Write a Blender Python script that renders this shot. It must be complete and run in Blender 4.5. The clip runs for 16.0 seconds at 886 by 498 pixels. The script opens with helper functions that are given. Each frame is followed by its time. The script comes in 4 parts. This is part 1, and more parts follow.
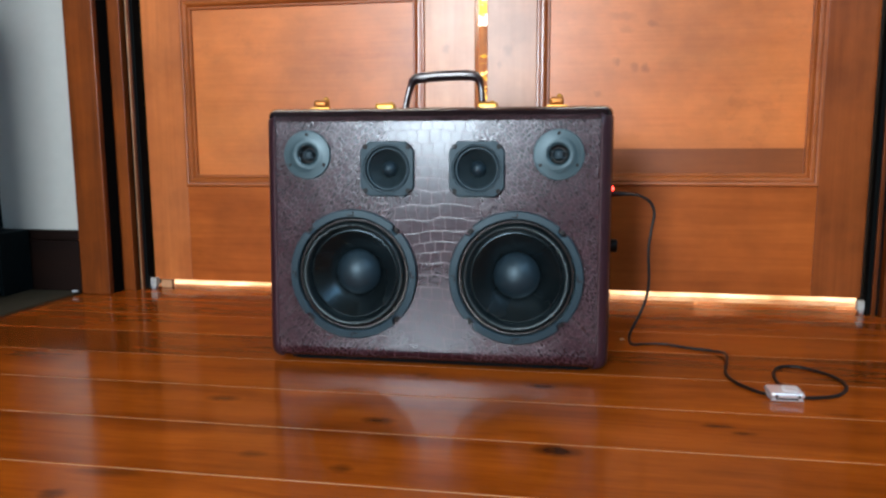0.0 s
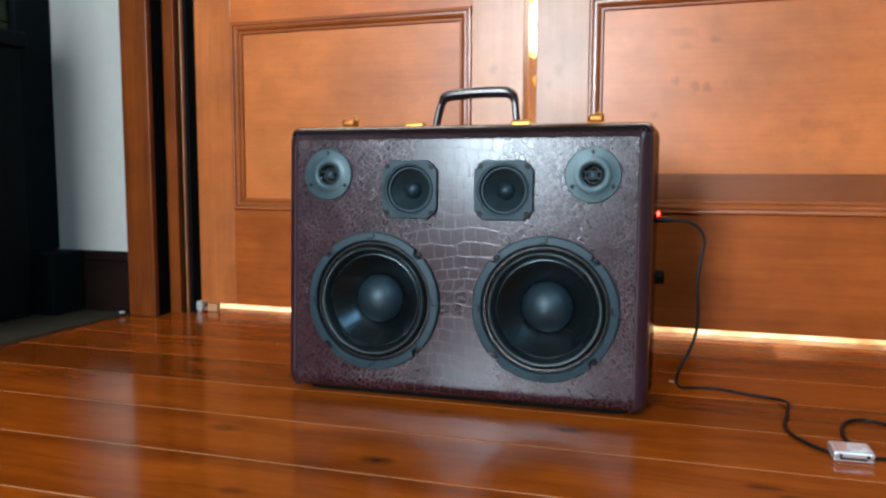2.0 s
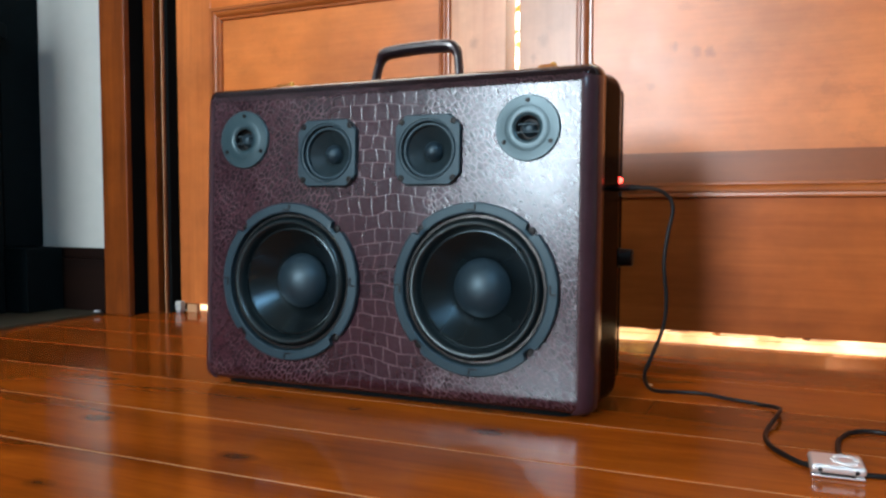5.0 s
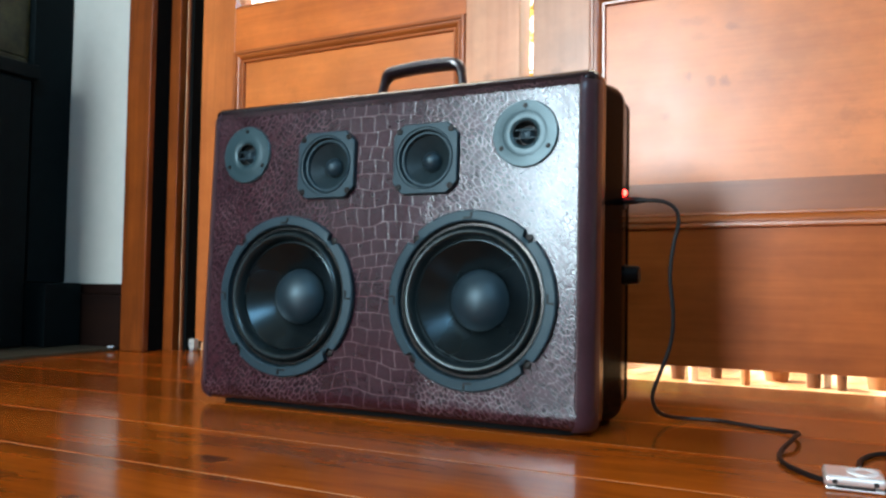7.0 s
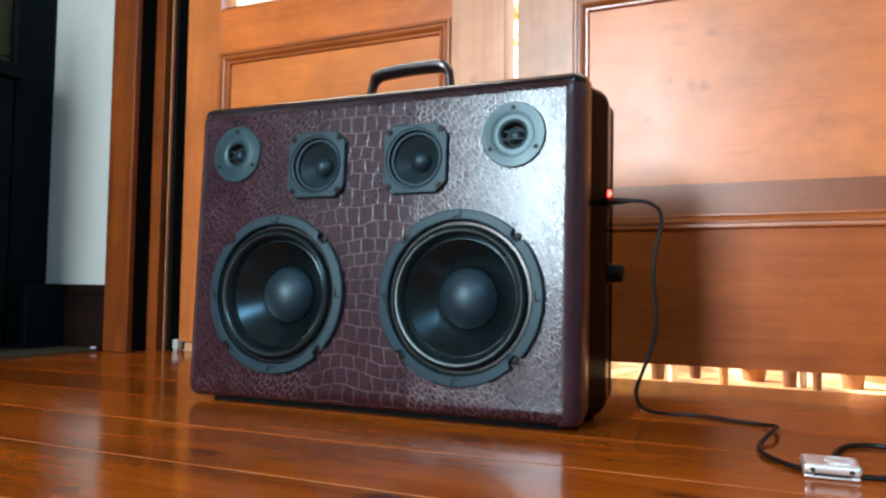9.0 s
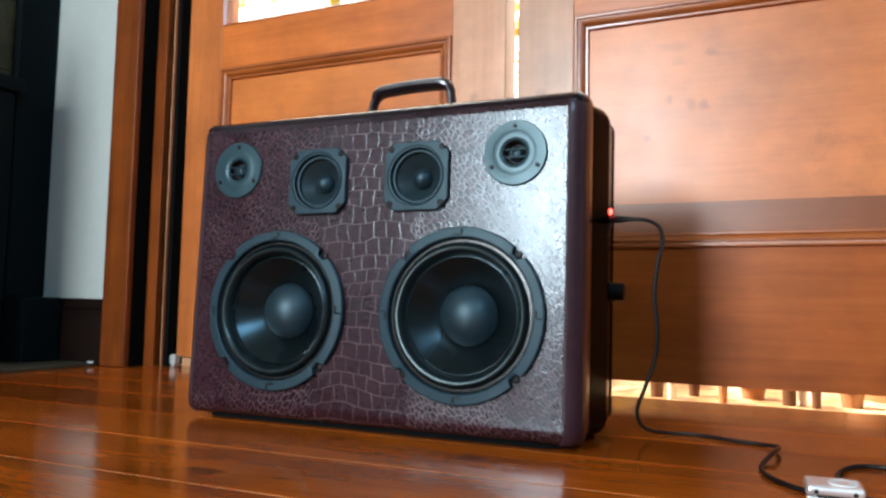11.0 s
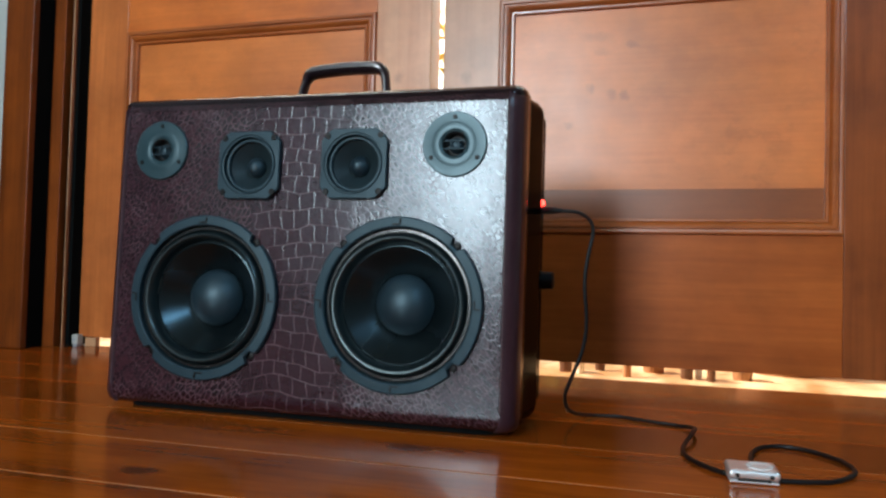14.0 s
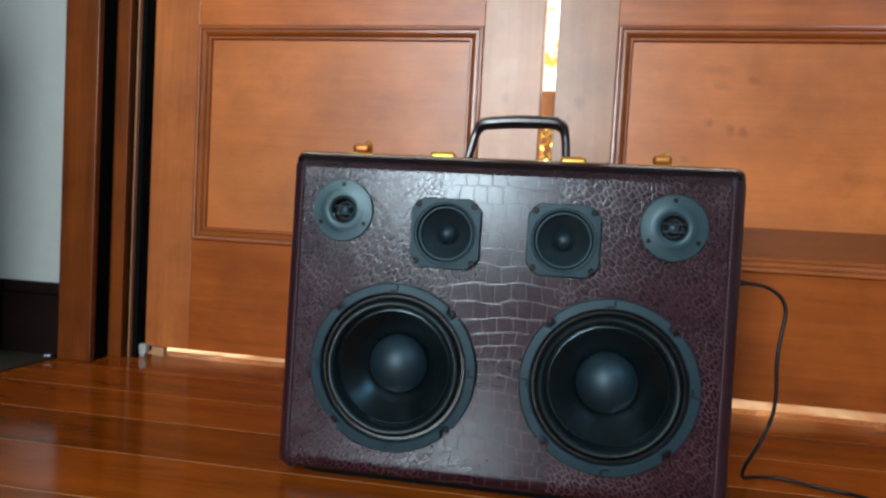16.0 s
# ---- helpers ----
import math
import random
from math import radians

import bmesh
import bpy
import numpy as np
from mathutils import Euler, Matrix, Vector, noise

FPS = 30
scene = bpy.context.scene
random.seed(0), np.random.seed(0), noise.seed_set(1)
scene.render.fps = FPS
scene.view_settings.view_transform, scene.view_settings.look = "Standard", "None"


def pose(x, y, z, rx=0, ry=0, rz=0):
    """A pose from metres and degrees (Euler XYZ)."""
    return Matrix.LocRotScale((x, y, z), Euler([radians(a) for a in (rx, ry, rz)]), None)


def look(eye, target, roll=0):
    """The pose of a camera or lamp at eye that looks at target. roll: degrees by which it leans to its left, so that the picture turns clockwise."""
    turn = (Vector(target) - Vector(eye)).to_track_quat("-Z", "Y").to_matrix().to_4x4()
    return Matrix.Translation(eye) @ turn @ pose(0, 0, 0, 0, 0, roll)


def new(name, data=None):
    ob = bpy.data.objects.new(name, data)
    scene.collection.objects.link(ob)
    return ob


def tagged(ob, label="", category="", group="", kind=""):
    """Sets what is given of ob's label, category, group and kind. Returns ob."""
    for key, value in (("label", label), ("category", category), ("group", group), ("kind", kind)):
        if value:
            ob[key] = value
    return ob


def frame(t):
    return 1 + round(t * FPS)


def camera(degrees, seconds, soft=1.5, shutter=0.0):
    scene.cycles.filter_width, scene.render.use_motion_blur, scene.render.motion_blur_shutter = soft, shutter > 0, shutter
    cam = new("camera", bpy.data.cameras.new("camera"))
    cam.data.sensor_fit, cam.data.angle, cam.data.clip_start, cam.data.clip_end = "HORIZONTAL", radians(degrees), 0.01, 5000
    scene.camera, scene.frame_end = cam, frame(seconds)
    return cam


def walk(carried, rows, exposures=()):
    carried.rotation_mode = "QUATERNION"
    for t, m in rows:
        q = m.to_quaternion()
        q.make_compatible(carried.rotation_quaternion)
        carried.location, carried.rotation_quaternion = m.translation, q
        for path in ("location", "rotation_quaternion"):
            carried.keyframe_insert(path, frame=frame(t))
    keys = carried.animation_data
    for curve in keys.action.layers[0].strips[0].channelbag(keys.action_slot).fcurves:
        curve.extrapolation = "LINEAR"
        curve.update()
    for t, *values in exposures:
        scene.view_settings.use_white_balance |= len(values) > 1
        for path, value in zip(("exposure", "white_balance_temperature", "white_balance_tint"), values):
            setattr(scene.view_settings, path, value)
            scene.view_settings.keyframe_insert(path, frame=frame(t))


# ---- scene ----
cam = camera(61.8, 16.0, soft=2.5)
PATH = [
    (0, (-0.002, 0.074, 0.308), (-0.371, 2.02, 0.03), -0.2),
    (0.5, (-0.013, 0.067, 0.289), (-0.366, 2.026, 0.093), 1.4),
    (1, (-0.008, 0.076, 0.276), (-0.437, 2.019, 0.072), 0.8),
    (1.5, (0.009, 0.102, 0.284), (-0.565, 2.011, 0.129), -0.4),
    (2, (0.062, 0.161, 0.29), (-0.535, 2.061, 0.101), 0.2),
    (2.5, (0.114, 0.219, 0.296), (-0.606, 2.068, 0.046), 0.0),
    (3, (0.158, 0.285, 0.265), (-0.562, 2.138, 0.046), 2.4),
    (3.5, (0.169, 0.333, 0.252), (-0.586, 2.174, 0.047), -0.1),
    (4, (0.18, 0.337, 0.24), (-0.62, 2.165, 0.117), -0.6),
    (4.5, (0.182, 0.334, 0.223), (-0.554, 2.188, 0.085), 1.2),
    (4.7, (0.184, 0.337, 0.219), (-0.579, 2.181, 0.09), 0.5),
    (6.8, (0.218, 0.385, 0.151), (-0.696, 2.162, 0.232), 1.9),
    (7, (0.218, 0.383, 0.147), (-0.671, 2.172, 0.235), 0.7),
    (7.5, (0.218, 0.378, 0.143), (-0.654, 2.175, 0.248), -0.6),
    (8, (0.218, 0.372, 0.141), (-0.645, 2.173, 0.247), 1.5),
    (8.5, (0.215, 0.368, 0.14), (-0.633, 2.176, 0.246), 0.8),
    (8.7, (0.215, 0.366, 0.14), (-0.628, 2.177, 0.241), 0.7),
    (10.8, (0.211, 0.366, 0.141), (-0.611, 2.185, 0.266), 1.3),
    (11, (0.211, 0.365, 0.143), (-0.621, 2.179, 0.283), 1.1),
    (11.5, (0.21, 0.365, 0.146), (-0.602, 2.186, 0.301), 2.2),
    (12, (0.21, 0.364, 0.147), (-0.582, 2.193, 0.311), 2.3),
    (12.5, (0.207, 0.364, 0.142), (-0.563, 2.205, 0.27), 1.7),
    (13, (0.203, 0.363, 0.143), (-0.526, 2.222, 0.264), 1.8),
    (13.5, (0.193, 0.354, 0.15), (-0.502, 2.225, 0.276), 1.6),
    (14, (0.175, 0.347, 0.165), (-0.404, 2.261, 0.224), 1.5),
    (14.5, (0.134, 0.339, 0.179), (-0.42, 2.261, 0.198), 3.0),
    (15, (0.063, 0.325, 0.211), (-0.397, 2.27, 0.291), 2.4),
    (15.5, (-0.023, 0.308, 0.243), (-0.401, 2.269, 0.352), 2.9),
    (16, (-0.114, 0.294, 0.3), (-0.509, 2.252, 0.197), 3.1),
]
EXPOSURE = [(0, 1.6, 6700, 18), (1.5, 1.55, 6550, 14), (3, 1.69, 6900, 18), (4.7, 1.71, 6700, 16), (6.8, 1.87, 6500, 10), (8.7, 1.85, 6500, 10), (10.8, 1.79, 6500, 10), (11.5, 1.67, 6500, 10), (12.5, 1.51, 6500, 10), (13, 1.36, 6500, 10), (14, 1.21, 6500, 10), (14.5, 1.11, 6500, 10), (15, 1.16, 6450, 10), (15.5, 1.29, 6320, 8), (16, 1.17, 6600, 11)]
walk(cam, [(t, look(eye, target, roll)) for t, eye, target, roll in PATH], EXPOSURE)


# ---------------------------------------------------------------- light
world = bpy.data.worlds.new("sky")
scene.world = world
world.use_nodes = True
wn = world.node_tree
sky = wn.nodes.new("ShaderNodeTexSky")
sky.sky_type = "NISHITA"
sky.sun_disc = False
sky.sun_elevation = radians(52)
sky.sun_rotation = radians(262)
sky.dust_density = 4.0
wn.nodes["Background"].inputs["Strength"].default_value = 0.15
wn.links.new(sky.outputs[0], wn.nodes["Background"].inputs["Color"])

sun = new("sun", bpy.data.lights.new("sun", "SUN"))
sun.data.energy, sun.data.angle, sun.data.color = 5.0, radians(0.5), (1.0, 0.95, 0.87)
sun.matrix_world = look((-6, -0.9, 8), (0, 0, 0))

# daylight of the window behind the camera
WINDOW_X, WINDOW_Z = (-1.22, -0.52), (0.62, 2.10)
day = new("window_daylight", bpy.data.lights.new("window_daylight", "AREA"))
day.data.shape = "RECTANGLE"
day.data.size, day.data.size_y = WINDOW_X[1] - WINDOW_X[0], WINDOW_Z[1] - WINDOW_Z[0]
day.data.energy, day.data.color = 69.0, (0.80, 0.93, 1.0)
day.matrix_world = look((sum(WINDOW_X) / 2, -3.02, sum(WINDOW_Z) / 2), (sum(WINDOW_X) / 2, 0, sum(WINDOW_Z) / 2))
# daylight of a high side window, assumed from the blue highlights on the cones
high = new("side_window_daylight", bpy.data.lights.new("side_window_daylight", "AREA"))
high.data.shape = "RECTANGLE"
high.data.size, high.data.size_y = 0.70, 0.82
high.data.energy, high.data.color = 19.0, (0.38, 0.70, 1.0)
high.matrix_world = look((1.47, -0.85, 2.0), (0.0, -0.85, 2.0))


# ---------------------------------------------------------------- material helpers
class Nodes:
    """A short hand for node trees."""

    def __init__(self, name):
        self.mat = bpy.data.materials.new(name)
        self.mat.use_nodes = True
        self.tree = self.mat.node_tree
        self.bsdf = self.tree.nodes["Principled BSDF"]

    def put(self, socket, value):
        if isinstance(value, bpy.types.NodeSocket):
            self.tree.links.new(value, socket)
        elif value is not None:
            socket.default_value = value

    def node(self, kind, out=0, sets=None, **inputs):
        n = self.tree.nodes.new("ShaderNode" + kind)
        sets = sets or {}
        if "operation" in sets:
            n.operation = sets["operation"]
        if "voronoi_dimensions" in sets:
            n.voronoi_dimensions = sets["voronoi_dimensions"]
        if "feature" in sets:
            n.feature = sets["feature"]
        for k, v in inputs.items():
            key = int(k[1:]) if k[0] == "i" and k[1:].isdigit() else k.replace("_", " ")
            self.put(n.inputs[key], v)
        return n.outputs[out]

    def math(self, op, a, b=0.0, c=None):
        return self.node("Math", sets={"operation": op}, i0=a, i1=b, i2=c)

    def vec(self, op, a, b=(0, 0, 0)):
        return self.node("VectorMath", sets={"operation": op}, i0=a, i1=b)

    def ramp(self, fac, *stops):
        n = self.tree.nodes.new("ShaderNodeValToRGB")
        els = n.color_ramp.elements
        while len(els) < len(stops):
            els.new(0.5)
        for e, (p, c) in zip(els, stops):
            e.position = p
            e.color = (c, c, c, 1) if isinstance(c, (int, float)) else (*c, 1)
        self.put(n.inputs[0], fac)
        return n.outputs[0]

    def mix(self, fac, a, b, blend="MIX"):
        n = self.tree.nodes.new("ShaderNodeMix")
        n.data_type, n.blend_type = "RGBA", blend
        self.put(n.inputs[0], fac)
        self.put(n.inputs[6], (*a, 1) if isinstance(a, tuple) else a)
        self.put(n.inputs[7], (*b, 1) if isinstance(b, tuple) else b)
        return n.outputs[2]

    def noise(self, vector, scale, detail=4.0, rough=0.55, out=0):
        return self.node("TexNoise", out=out, Vector=vector, Scale=scale, Detail=detail, Roughness=rough)

    def coords(self, scale=(1, 1, 1), world_space=False, shift=None):
        c = self.node("NewGeometry") if world_space else self.node("TexCoord", out=3)
        if shift is not None:
            c = self.vec("ADD", c, shift)
        return self.vec("MULTIPLY", c, scale)

    def bump(self, height, strength=0.3, distance=0.001, normal=None):
        return self.node("Bump", Strength=strength, Distance=distance, Height=height, Normal=normal)

    def done(self, color=None, rough=0.5, normal=None, metal=0.0, coat=0.0, coat_rough=0.1, spec=0.5):
        b = self.bsdf.inputs
        self.put(b["Base Color"], (*color, 1) if isinstance(color, tuple) else color)
        self.put(b["Roughness"], rough)
        self.put(b["Metallic"], metal)
        self.put(b["Normal"], normal)
        self.put(b["Coat Weight"], coat)
        self.put(b["Coat Roughness"], coat_rough)
        self.put(b["Specular IOR Level"], spec)
        return self.mat


def varnished_wood(name, axis, light, dark, rough=0.35, coat=0.3, coat_rough=0.25, knots=0.0, per_piece=0.25, smudge=0.0, spots=(), spec=0.38):
    """Stained, varnished softwood with its grain along axis 0, 1 or 2."""
    n = Nodes(name)
    seed = n.node("ObjectInfo", out=5)
    shift = n.node("CombineXYZ", i0=n.math("MULTIPLY", seed, 7.0), i1=n.math("MULTIPLY", seed, 3.1), i2=n.math("MULTIPLY", seed, 5.3))
    stretch = [14.0, 14.0, 14.0]
    stretch[axis] = 0.9
    grain = n.coords(tuple(stretch), True, shift)
    fine = [160.0, 160.0, 160.0]
    fine[axis] = 4.0
    warp = n.vec("ADD", grain, n.vec("MULTIPLY", n.noise(n.coords((1, 1, 1), True, shift), 3.0, 2.0, 0.5, 1), (0.8, 0.8, 0.8)))
    broad = n.noise(warp, 1.4, 5.0, 0.62)
    hair = n.noise(n.coords(tuple(fine), True, shift), 1.0, 3.0, 0.6)
    mixed = n.math("ADD", n.math("MULTIPLY", broad, 0.7), n.math("MULTIPLY", hair, 0.3))
    color = n.mix(n.ramp(mixed, (0.33, 0.0), (0.68, 1.0)), dark, light)
    blotch = n.noise(n.coords((1, 1, 1), True, shift), 5.0, 3.0, 0.6)
    color = n.mix(n.ramp(blotch, (0.35, 0.35), (0.65, 0.0)), color, n.mix(0.5, dark, light), "MIX")
    tone = n.math("ADD", n.math("MULTIPLY", seed, per_piece), 1.0 - per_piece / 2)
    color = n.mix(1.0, color, n.node("CombineColor", i0=tone, i1=tone, i2=tone), "MULTIPLY")
    stain = n.ramp(n.noise(n.coords((1, 1, 1.3), True, shift), 5.5, 5.0, 0.65), (0.32, 0.74), (0.68, 1.14))
    color = n.mix(1.0, color, stain, "MULTIPLY")
    if knots:
        spot = n.node("TexVoronoi", Vector=n.coords((2.2, 2.2, 2.2), True, shift), Scale=1.0)
        spot = n.math("ADD", spot, n.math("MULTIPLY", n.noise(n.coords((30, 30, 30), True), 1.0), 0.04))
        color = n.mix(n.ramp(spot, (0.05, knots), (0.085, 0.0)), color, tuple(0.25 * v for v in dark))
    if spots:
        place = n.node("NewGeometry")
        wob = n.vec("MULTIPLY", n.vec("SUBTRACT", n.noise(n.coords((1, 1, 1), True), 90.0, 3.0, 0.6, 1), (0.5, 0.5, 0.5)), (0.016, 0.0, 0.016))
        place = n.vec("ADD", place, wob)
        for kx, kz, a, b, k in spots:
            e = n.vec("MULTIPLY", n.vec("SUBTRACT", place, (kx, 0, kz)), (1 / a, 0, 1 / b))
            q = n.node("VectorMath", out=1, sets={"operation": "LENGTH"}, i0=e)
            color = n.mix(n.ramp(q, (0.0, k), (0.5, k * 0.7), (1.0, 0.0)), color, tuple(0.4 * v for v in dark))
    if smudge:
        grime = n.noise(n.coords((1.0, 1.0, 1.6), True), 16.0, 5.0, 0.7)
        patch = n.noise(n.coords((1, 1, 1), True), 4.5, 2.0, 0.5)
        mask = n.math("MULTIPLY", n.ramp(grime, (0.54, 0.0), (0.66, 1.0)), n.ramp(patch, (0.48, 0.0), (0.62, smudge)))
        color = n.mix(mask, color, tuple(0.45 * v for v in dark))
    wear = n.noise(n.coords((1, 1, 1), True), 9.0, 5.0, 0.7)
    r = n.math("ADD", n.math("MULTIPLY", wear, 0.22), rough - 0.11)
    return n.done(color, r, n.bump(hair, 0.12, 0.0006), 0.0, 0.75 * coat, coat_rough, spec)


# ---------------------------------------------------------------- materials
DOOR_LIGHT, DOOR_DARK = (0.66, 0.175, 0.033), (0.40, 0.086, 0.014)
M_STILE = varnished_wood("door_stile_wood", 2, (0.58, 0.168, 0.040), (0.35, 0.086, 0.018), 0.36, 0.30, 0.32, 0.8)
# same stile wood mixed darker, for the right-hand outer stile only
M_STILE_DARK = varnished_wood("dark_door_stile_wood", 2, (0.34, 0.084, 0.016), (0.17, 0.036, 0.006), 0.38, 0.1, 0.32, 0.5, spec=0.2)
M_STILE_PALE = varnished_wood("worn_door_stile_wood", 2, (0.62, 0.30, 0.16), (0.47, 0.18, 0.078), 0.38, 0.5, 0.32, 0.5, spots=((-0.150, 0.487, 0.011, 0.016, 0.5), (-0.272, 0.494, 0.010, 0.013, 0.4), (-0.166, 0.461, 0.006, 0.008, 0.35)))
M_RAIL = varnished_wood("door_rail_wood", 0, DOOR_LIGHT, DOOR_DARK, 0.36, 0.24, 0.32)
M_PANEL = varnished_wood("door_panel_wood", 0, (0.65, 0.190, 0.040), (0.50, 0.124, 0.022), 0.36, 0.34, 0.32, smudge=0.22, spots=((0.060, 0.545, 0.030, 0.010, 0.28), (0.072, 0.520, 0.018, 0.007, 0.3), (0.118, 0.530, 0.012, 0.008, 0.45), (0.054, 0.462, 0.007, 0.010, 0.4), (0.087, 0.452, 0.010, 0.012, 0.4), (0.107, 0.449, 0.010, 0.010, 0.45), (0.020, 0.403, 0.009, 0.007, 0.3)))
# wood mixed darker for the bottom rails
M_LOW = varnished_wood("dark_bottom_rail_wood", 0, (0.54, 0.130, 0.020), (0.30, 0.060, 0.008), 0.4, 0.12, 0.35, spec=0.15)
M_BAND = varnished_wood("door_panel_dark_band", 0, (0.36, 0.092, 0.016), (0.24, 0.055, 0.009), 0.36, 0.4, 0.26)
M_MOULD = varnished_wood("door_moulding_wood", 0, (0.50, 0.135, 0.028), (0.32, 0.070, 0.012), 0.32, 0.7, 0.22)
M_JAMB = varnished_wood("door_frame_wood", 2, (0.25, 0.056, 0.008), (0.06, 0.013, 0.003), 0.36, 0.10, 0.25, spec=0.2)
M_EDGE = varnished_wood("door_edge_wood", 2, (0.62, 0.22, 0.040), (0.44, 0.13, 0.020), 0.40, 0.3, 0.3)
M_SKIRT = varnished_wood("skirting_wood", 0, (0.011, 0.0036, 0.0018), (0.005, 0.0018, 0.0012), 0.5, 0.0, 0.3, spec=0.15)
M_PALE = varnished_wood("pale_edge_wood", 2, (0.60, 0.34, 0.18), (0.45, 0.22, 0.10), 0.4, 0.2, 0.3)


def floor_wood():
    n = Nodes("varnished_floor_boards")
    seed = n.node("ObjectInfo", out=5)
    shift = n.node("CombineXYZ", i0=n.math("MULTIPLY", seed, 9.0), i1=0.0, i2=n.math("MULTIPLY", seed, 4.0))
    grain = n.coords((1.0, 16.0, 4.0), True, shift)
    warp = n.vec("ADD", grain, n.vec("MULTIPLY", n.noise(n.coords((1.5, 3, 1), True, shift), 2.0, 2.0, 0.5, 1), (0.9, 1.6, 0.9)))
    broad = n.noise(warp, 1.3, 5.0, 0.6)
    hair = n.noise(n.coords((6, 220, 10), True, shift), 1.0, 3.0, 0.6)
    fac = n.math("ADD", n.math("MULTIPLY", broad, 0.75), n.math("MULTIPLY", hair, 0.25))
    color = n.mix(n.ramp(fac, (0.32, 0.0), (0.70, 1.0)), (0.195, 0.035, 0.0028), (0.42, 0.088, 0.0066))
    tone = n.math("ADD", n.math("MULTIPLY", seed, 0.45), 0.78)
    color = n.mix(1.0, color, n.node("CombineColor", i0=tone, i1=tone, i2=tone), "MULTIPLY")
    stain = n.ramp(n.noise(n.coords((1, 2, 1), True), 4.5, 5.0, 0.65), (0.32, 0.76), (0.68, 1.16))
    color = n.mix(1.0, color, stain, "MULTIPLY")
    # knots: x, y, half length, half width, darkness
    place = n.node("NewGeometry")
    wob = n.vec("MULTIPLY", n.vec("SUBTRACT", n.noise(n.coords((60, 60, 60), True), 1.0, 2.0, 0.5, 1), (0.5, 0.5, 0.5)), (0.012, 0.008, 0))
    place = n.vec("ADD", place, wob)
    for kx, ky, a, b, k in KNOTS:
        d = n.vec("MULTIPLY", n.vec("SUBTRACT", place, (kx, ky, 0)), (1 / a, 1 / b, 0))
        r = n.node("VectorMath", out=1, sets={"operation": "LENGTH"}, i0=d)
        color = n.mix(n.ramp(r, (0.0, k), (0.45, k * 0.75), (1.0, 0.0)), color, (0.022, 0.006, 0.003))
    scuff = n.noise(n.coords((1, 1, 1), True), 7.0, 6.0, 0.7)
    rough = n.ramp(scuff, (0.3, 0.10), (0.75, 0.18))
    wave = n.noise(n.coords((2.2, 9, 1), True), 2.0, 2.0, 0.5)
    nor = n.bump(wave, 0.10, 0.004, n.bump(hair, 0.02, 0.0003))
    return n.done(color, rough, nor, 0.0, 0.0, 0.14, 0.28)


KNOTS = (
    (-0.022, 0.799, 0.030, 0.016, 1.0), (-0.432, 0.886, 0.026, 0.013, 0.7), (-0.224, 0.848, 0.024, 0.014, 0.8), (-0.050, 1.000, 0.026, 0.012, 0.8),
    (0.150, 0.898, 0.022, 0.008, 0.7), (0.172, 0.880, 0.016, 0.007, 0.7), (-0.325, 0.737, 0.018, 0.010, 0.5), (-0.225, 0.721, 0.016, 0.010, 0.6),
    (0.300, 0.957, 0.034, 0.007, 0.5), (-0.702, 0.786, 0.020, 0.010, 0.8), (-0.444, 0.673, 0.045, 0.012, 0.6), (-0.463, 0.624, 0.018, 0.012, 0.7), (-0.209, 1.021, 0.012, 0.008, 0.5),
)
M_FLOOR = floor_wood()


def plain(name, color, rough=0.5, metal=0.0, coat=0.0, grain=60.0, depth=0.15, bump=0.1, spec=0.5, coat_rough=0.1, tint=(1, 1, 1)):
    """A nearly plain surface with slight mottling and fine relief."""
    n = Nodes(name)
    c = n.coords()
    spots = n.noise(c, grain, 4.0, 0.6)
    large = n.noise(c, grain / 12, 3.0, 0.6)
    k = n.math("ADD", n.math("MULTIPLY", spots, 0.5), n.math("MULTIPLY", large, 0.5))
    col = n.mix(n.ramp(k, (0.3, 0.0), (0.7, 1.0)), tuple(v * (1 - depth) for v in color), tuple(min(1, v * (1 + depth)) for v in color))
    r = n.math("ADD", n.math("MULTIPLY", large, 0.16), rough - 0.08)
    n.bsdf.inputs["Specular Tint"].default_value = (*tint, 1)
    return n.done(col, r, n.bump(spots, bump, 0.0005), metal, coat, coat_rough, spec)


# pale joints also put the glint of the boards' rounded edges into colour
M_PALE_JOINT = plain("pale_board_joint", (0.72, 0.42, 0.20), 0.5)
M_WALL = plain("white_wall_paint", (0.41, 0.425, 0.39), 0.6, grain=40, depth=0.05)
M_BEIGE = plain("beige_wall_paint", (0.15, 0.125, 0.10), 0.7, grain=40, depth=0.05)
M_CEIL = plain("ceiling_paint", (0.22, 0.19, 0.15), 0.8, grain=30, depth=0.03)
M_FRAME = plain("black_speaker_plastic", (0.0150, 0.0310, 0.0410), 0.46, grain=300, depth=0.12, bump=0.12, spec=0.34, tint=(0.70, 0.92, 1.0))
M_TWEETER = plain("grey_tweeter_plastic", (0.018, 0.040, 0.048), 0.36, grain=300, depth=0.1, bump=0.1, spec=0.50, tint=(0.68, 0.92, 1.0))
M_RUBBER = plain("black_rubber_surround", (0.008, 0.010, 0.011), 0.22, grain=120, bump=0.05)
M_ROLL = plain("glossy_rubber_roll", (0.0050, 0.0090, 0.0105), 0.30, grain=120, bump=0.04, spec=0.6, tint=(0.75, 0.95, 1.0))
M_CONE = plain("black_poly_cone", (0.0026, 0.0044, 0.0050), 0.28, spec=0.52, grain=90, bump=0.04, tint=(0.62, 0.88, 1.0))
M_PAPER = plain("black_paper_cone", (0.0125, 0.0235, 0.0280), 0.46, spec=0.25, grain=220, bump=0.2)
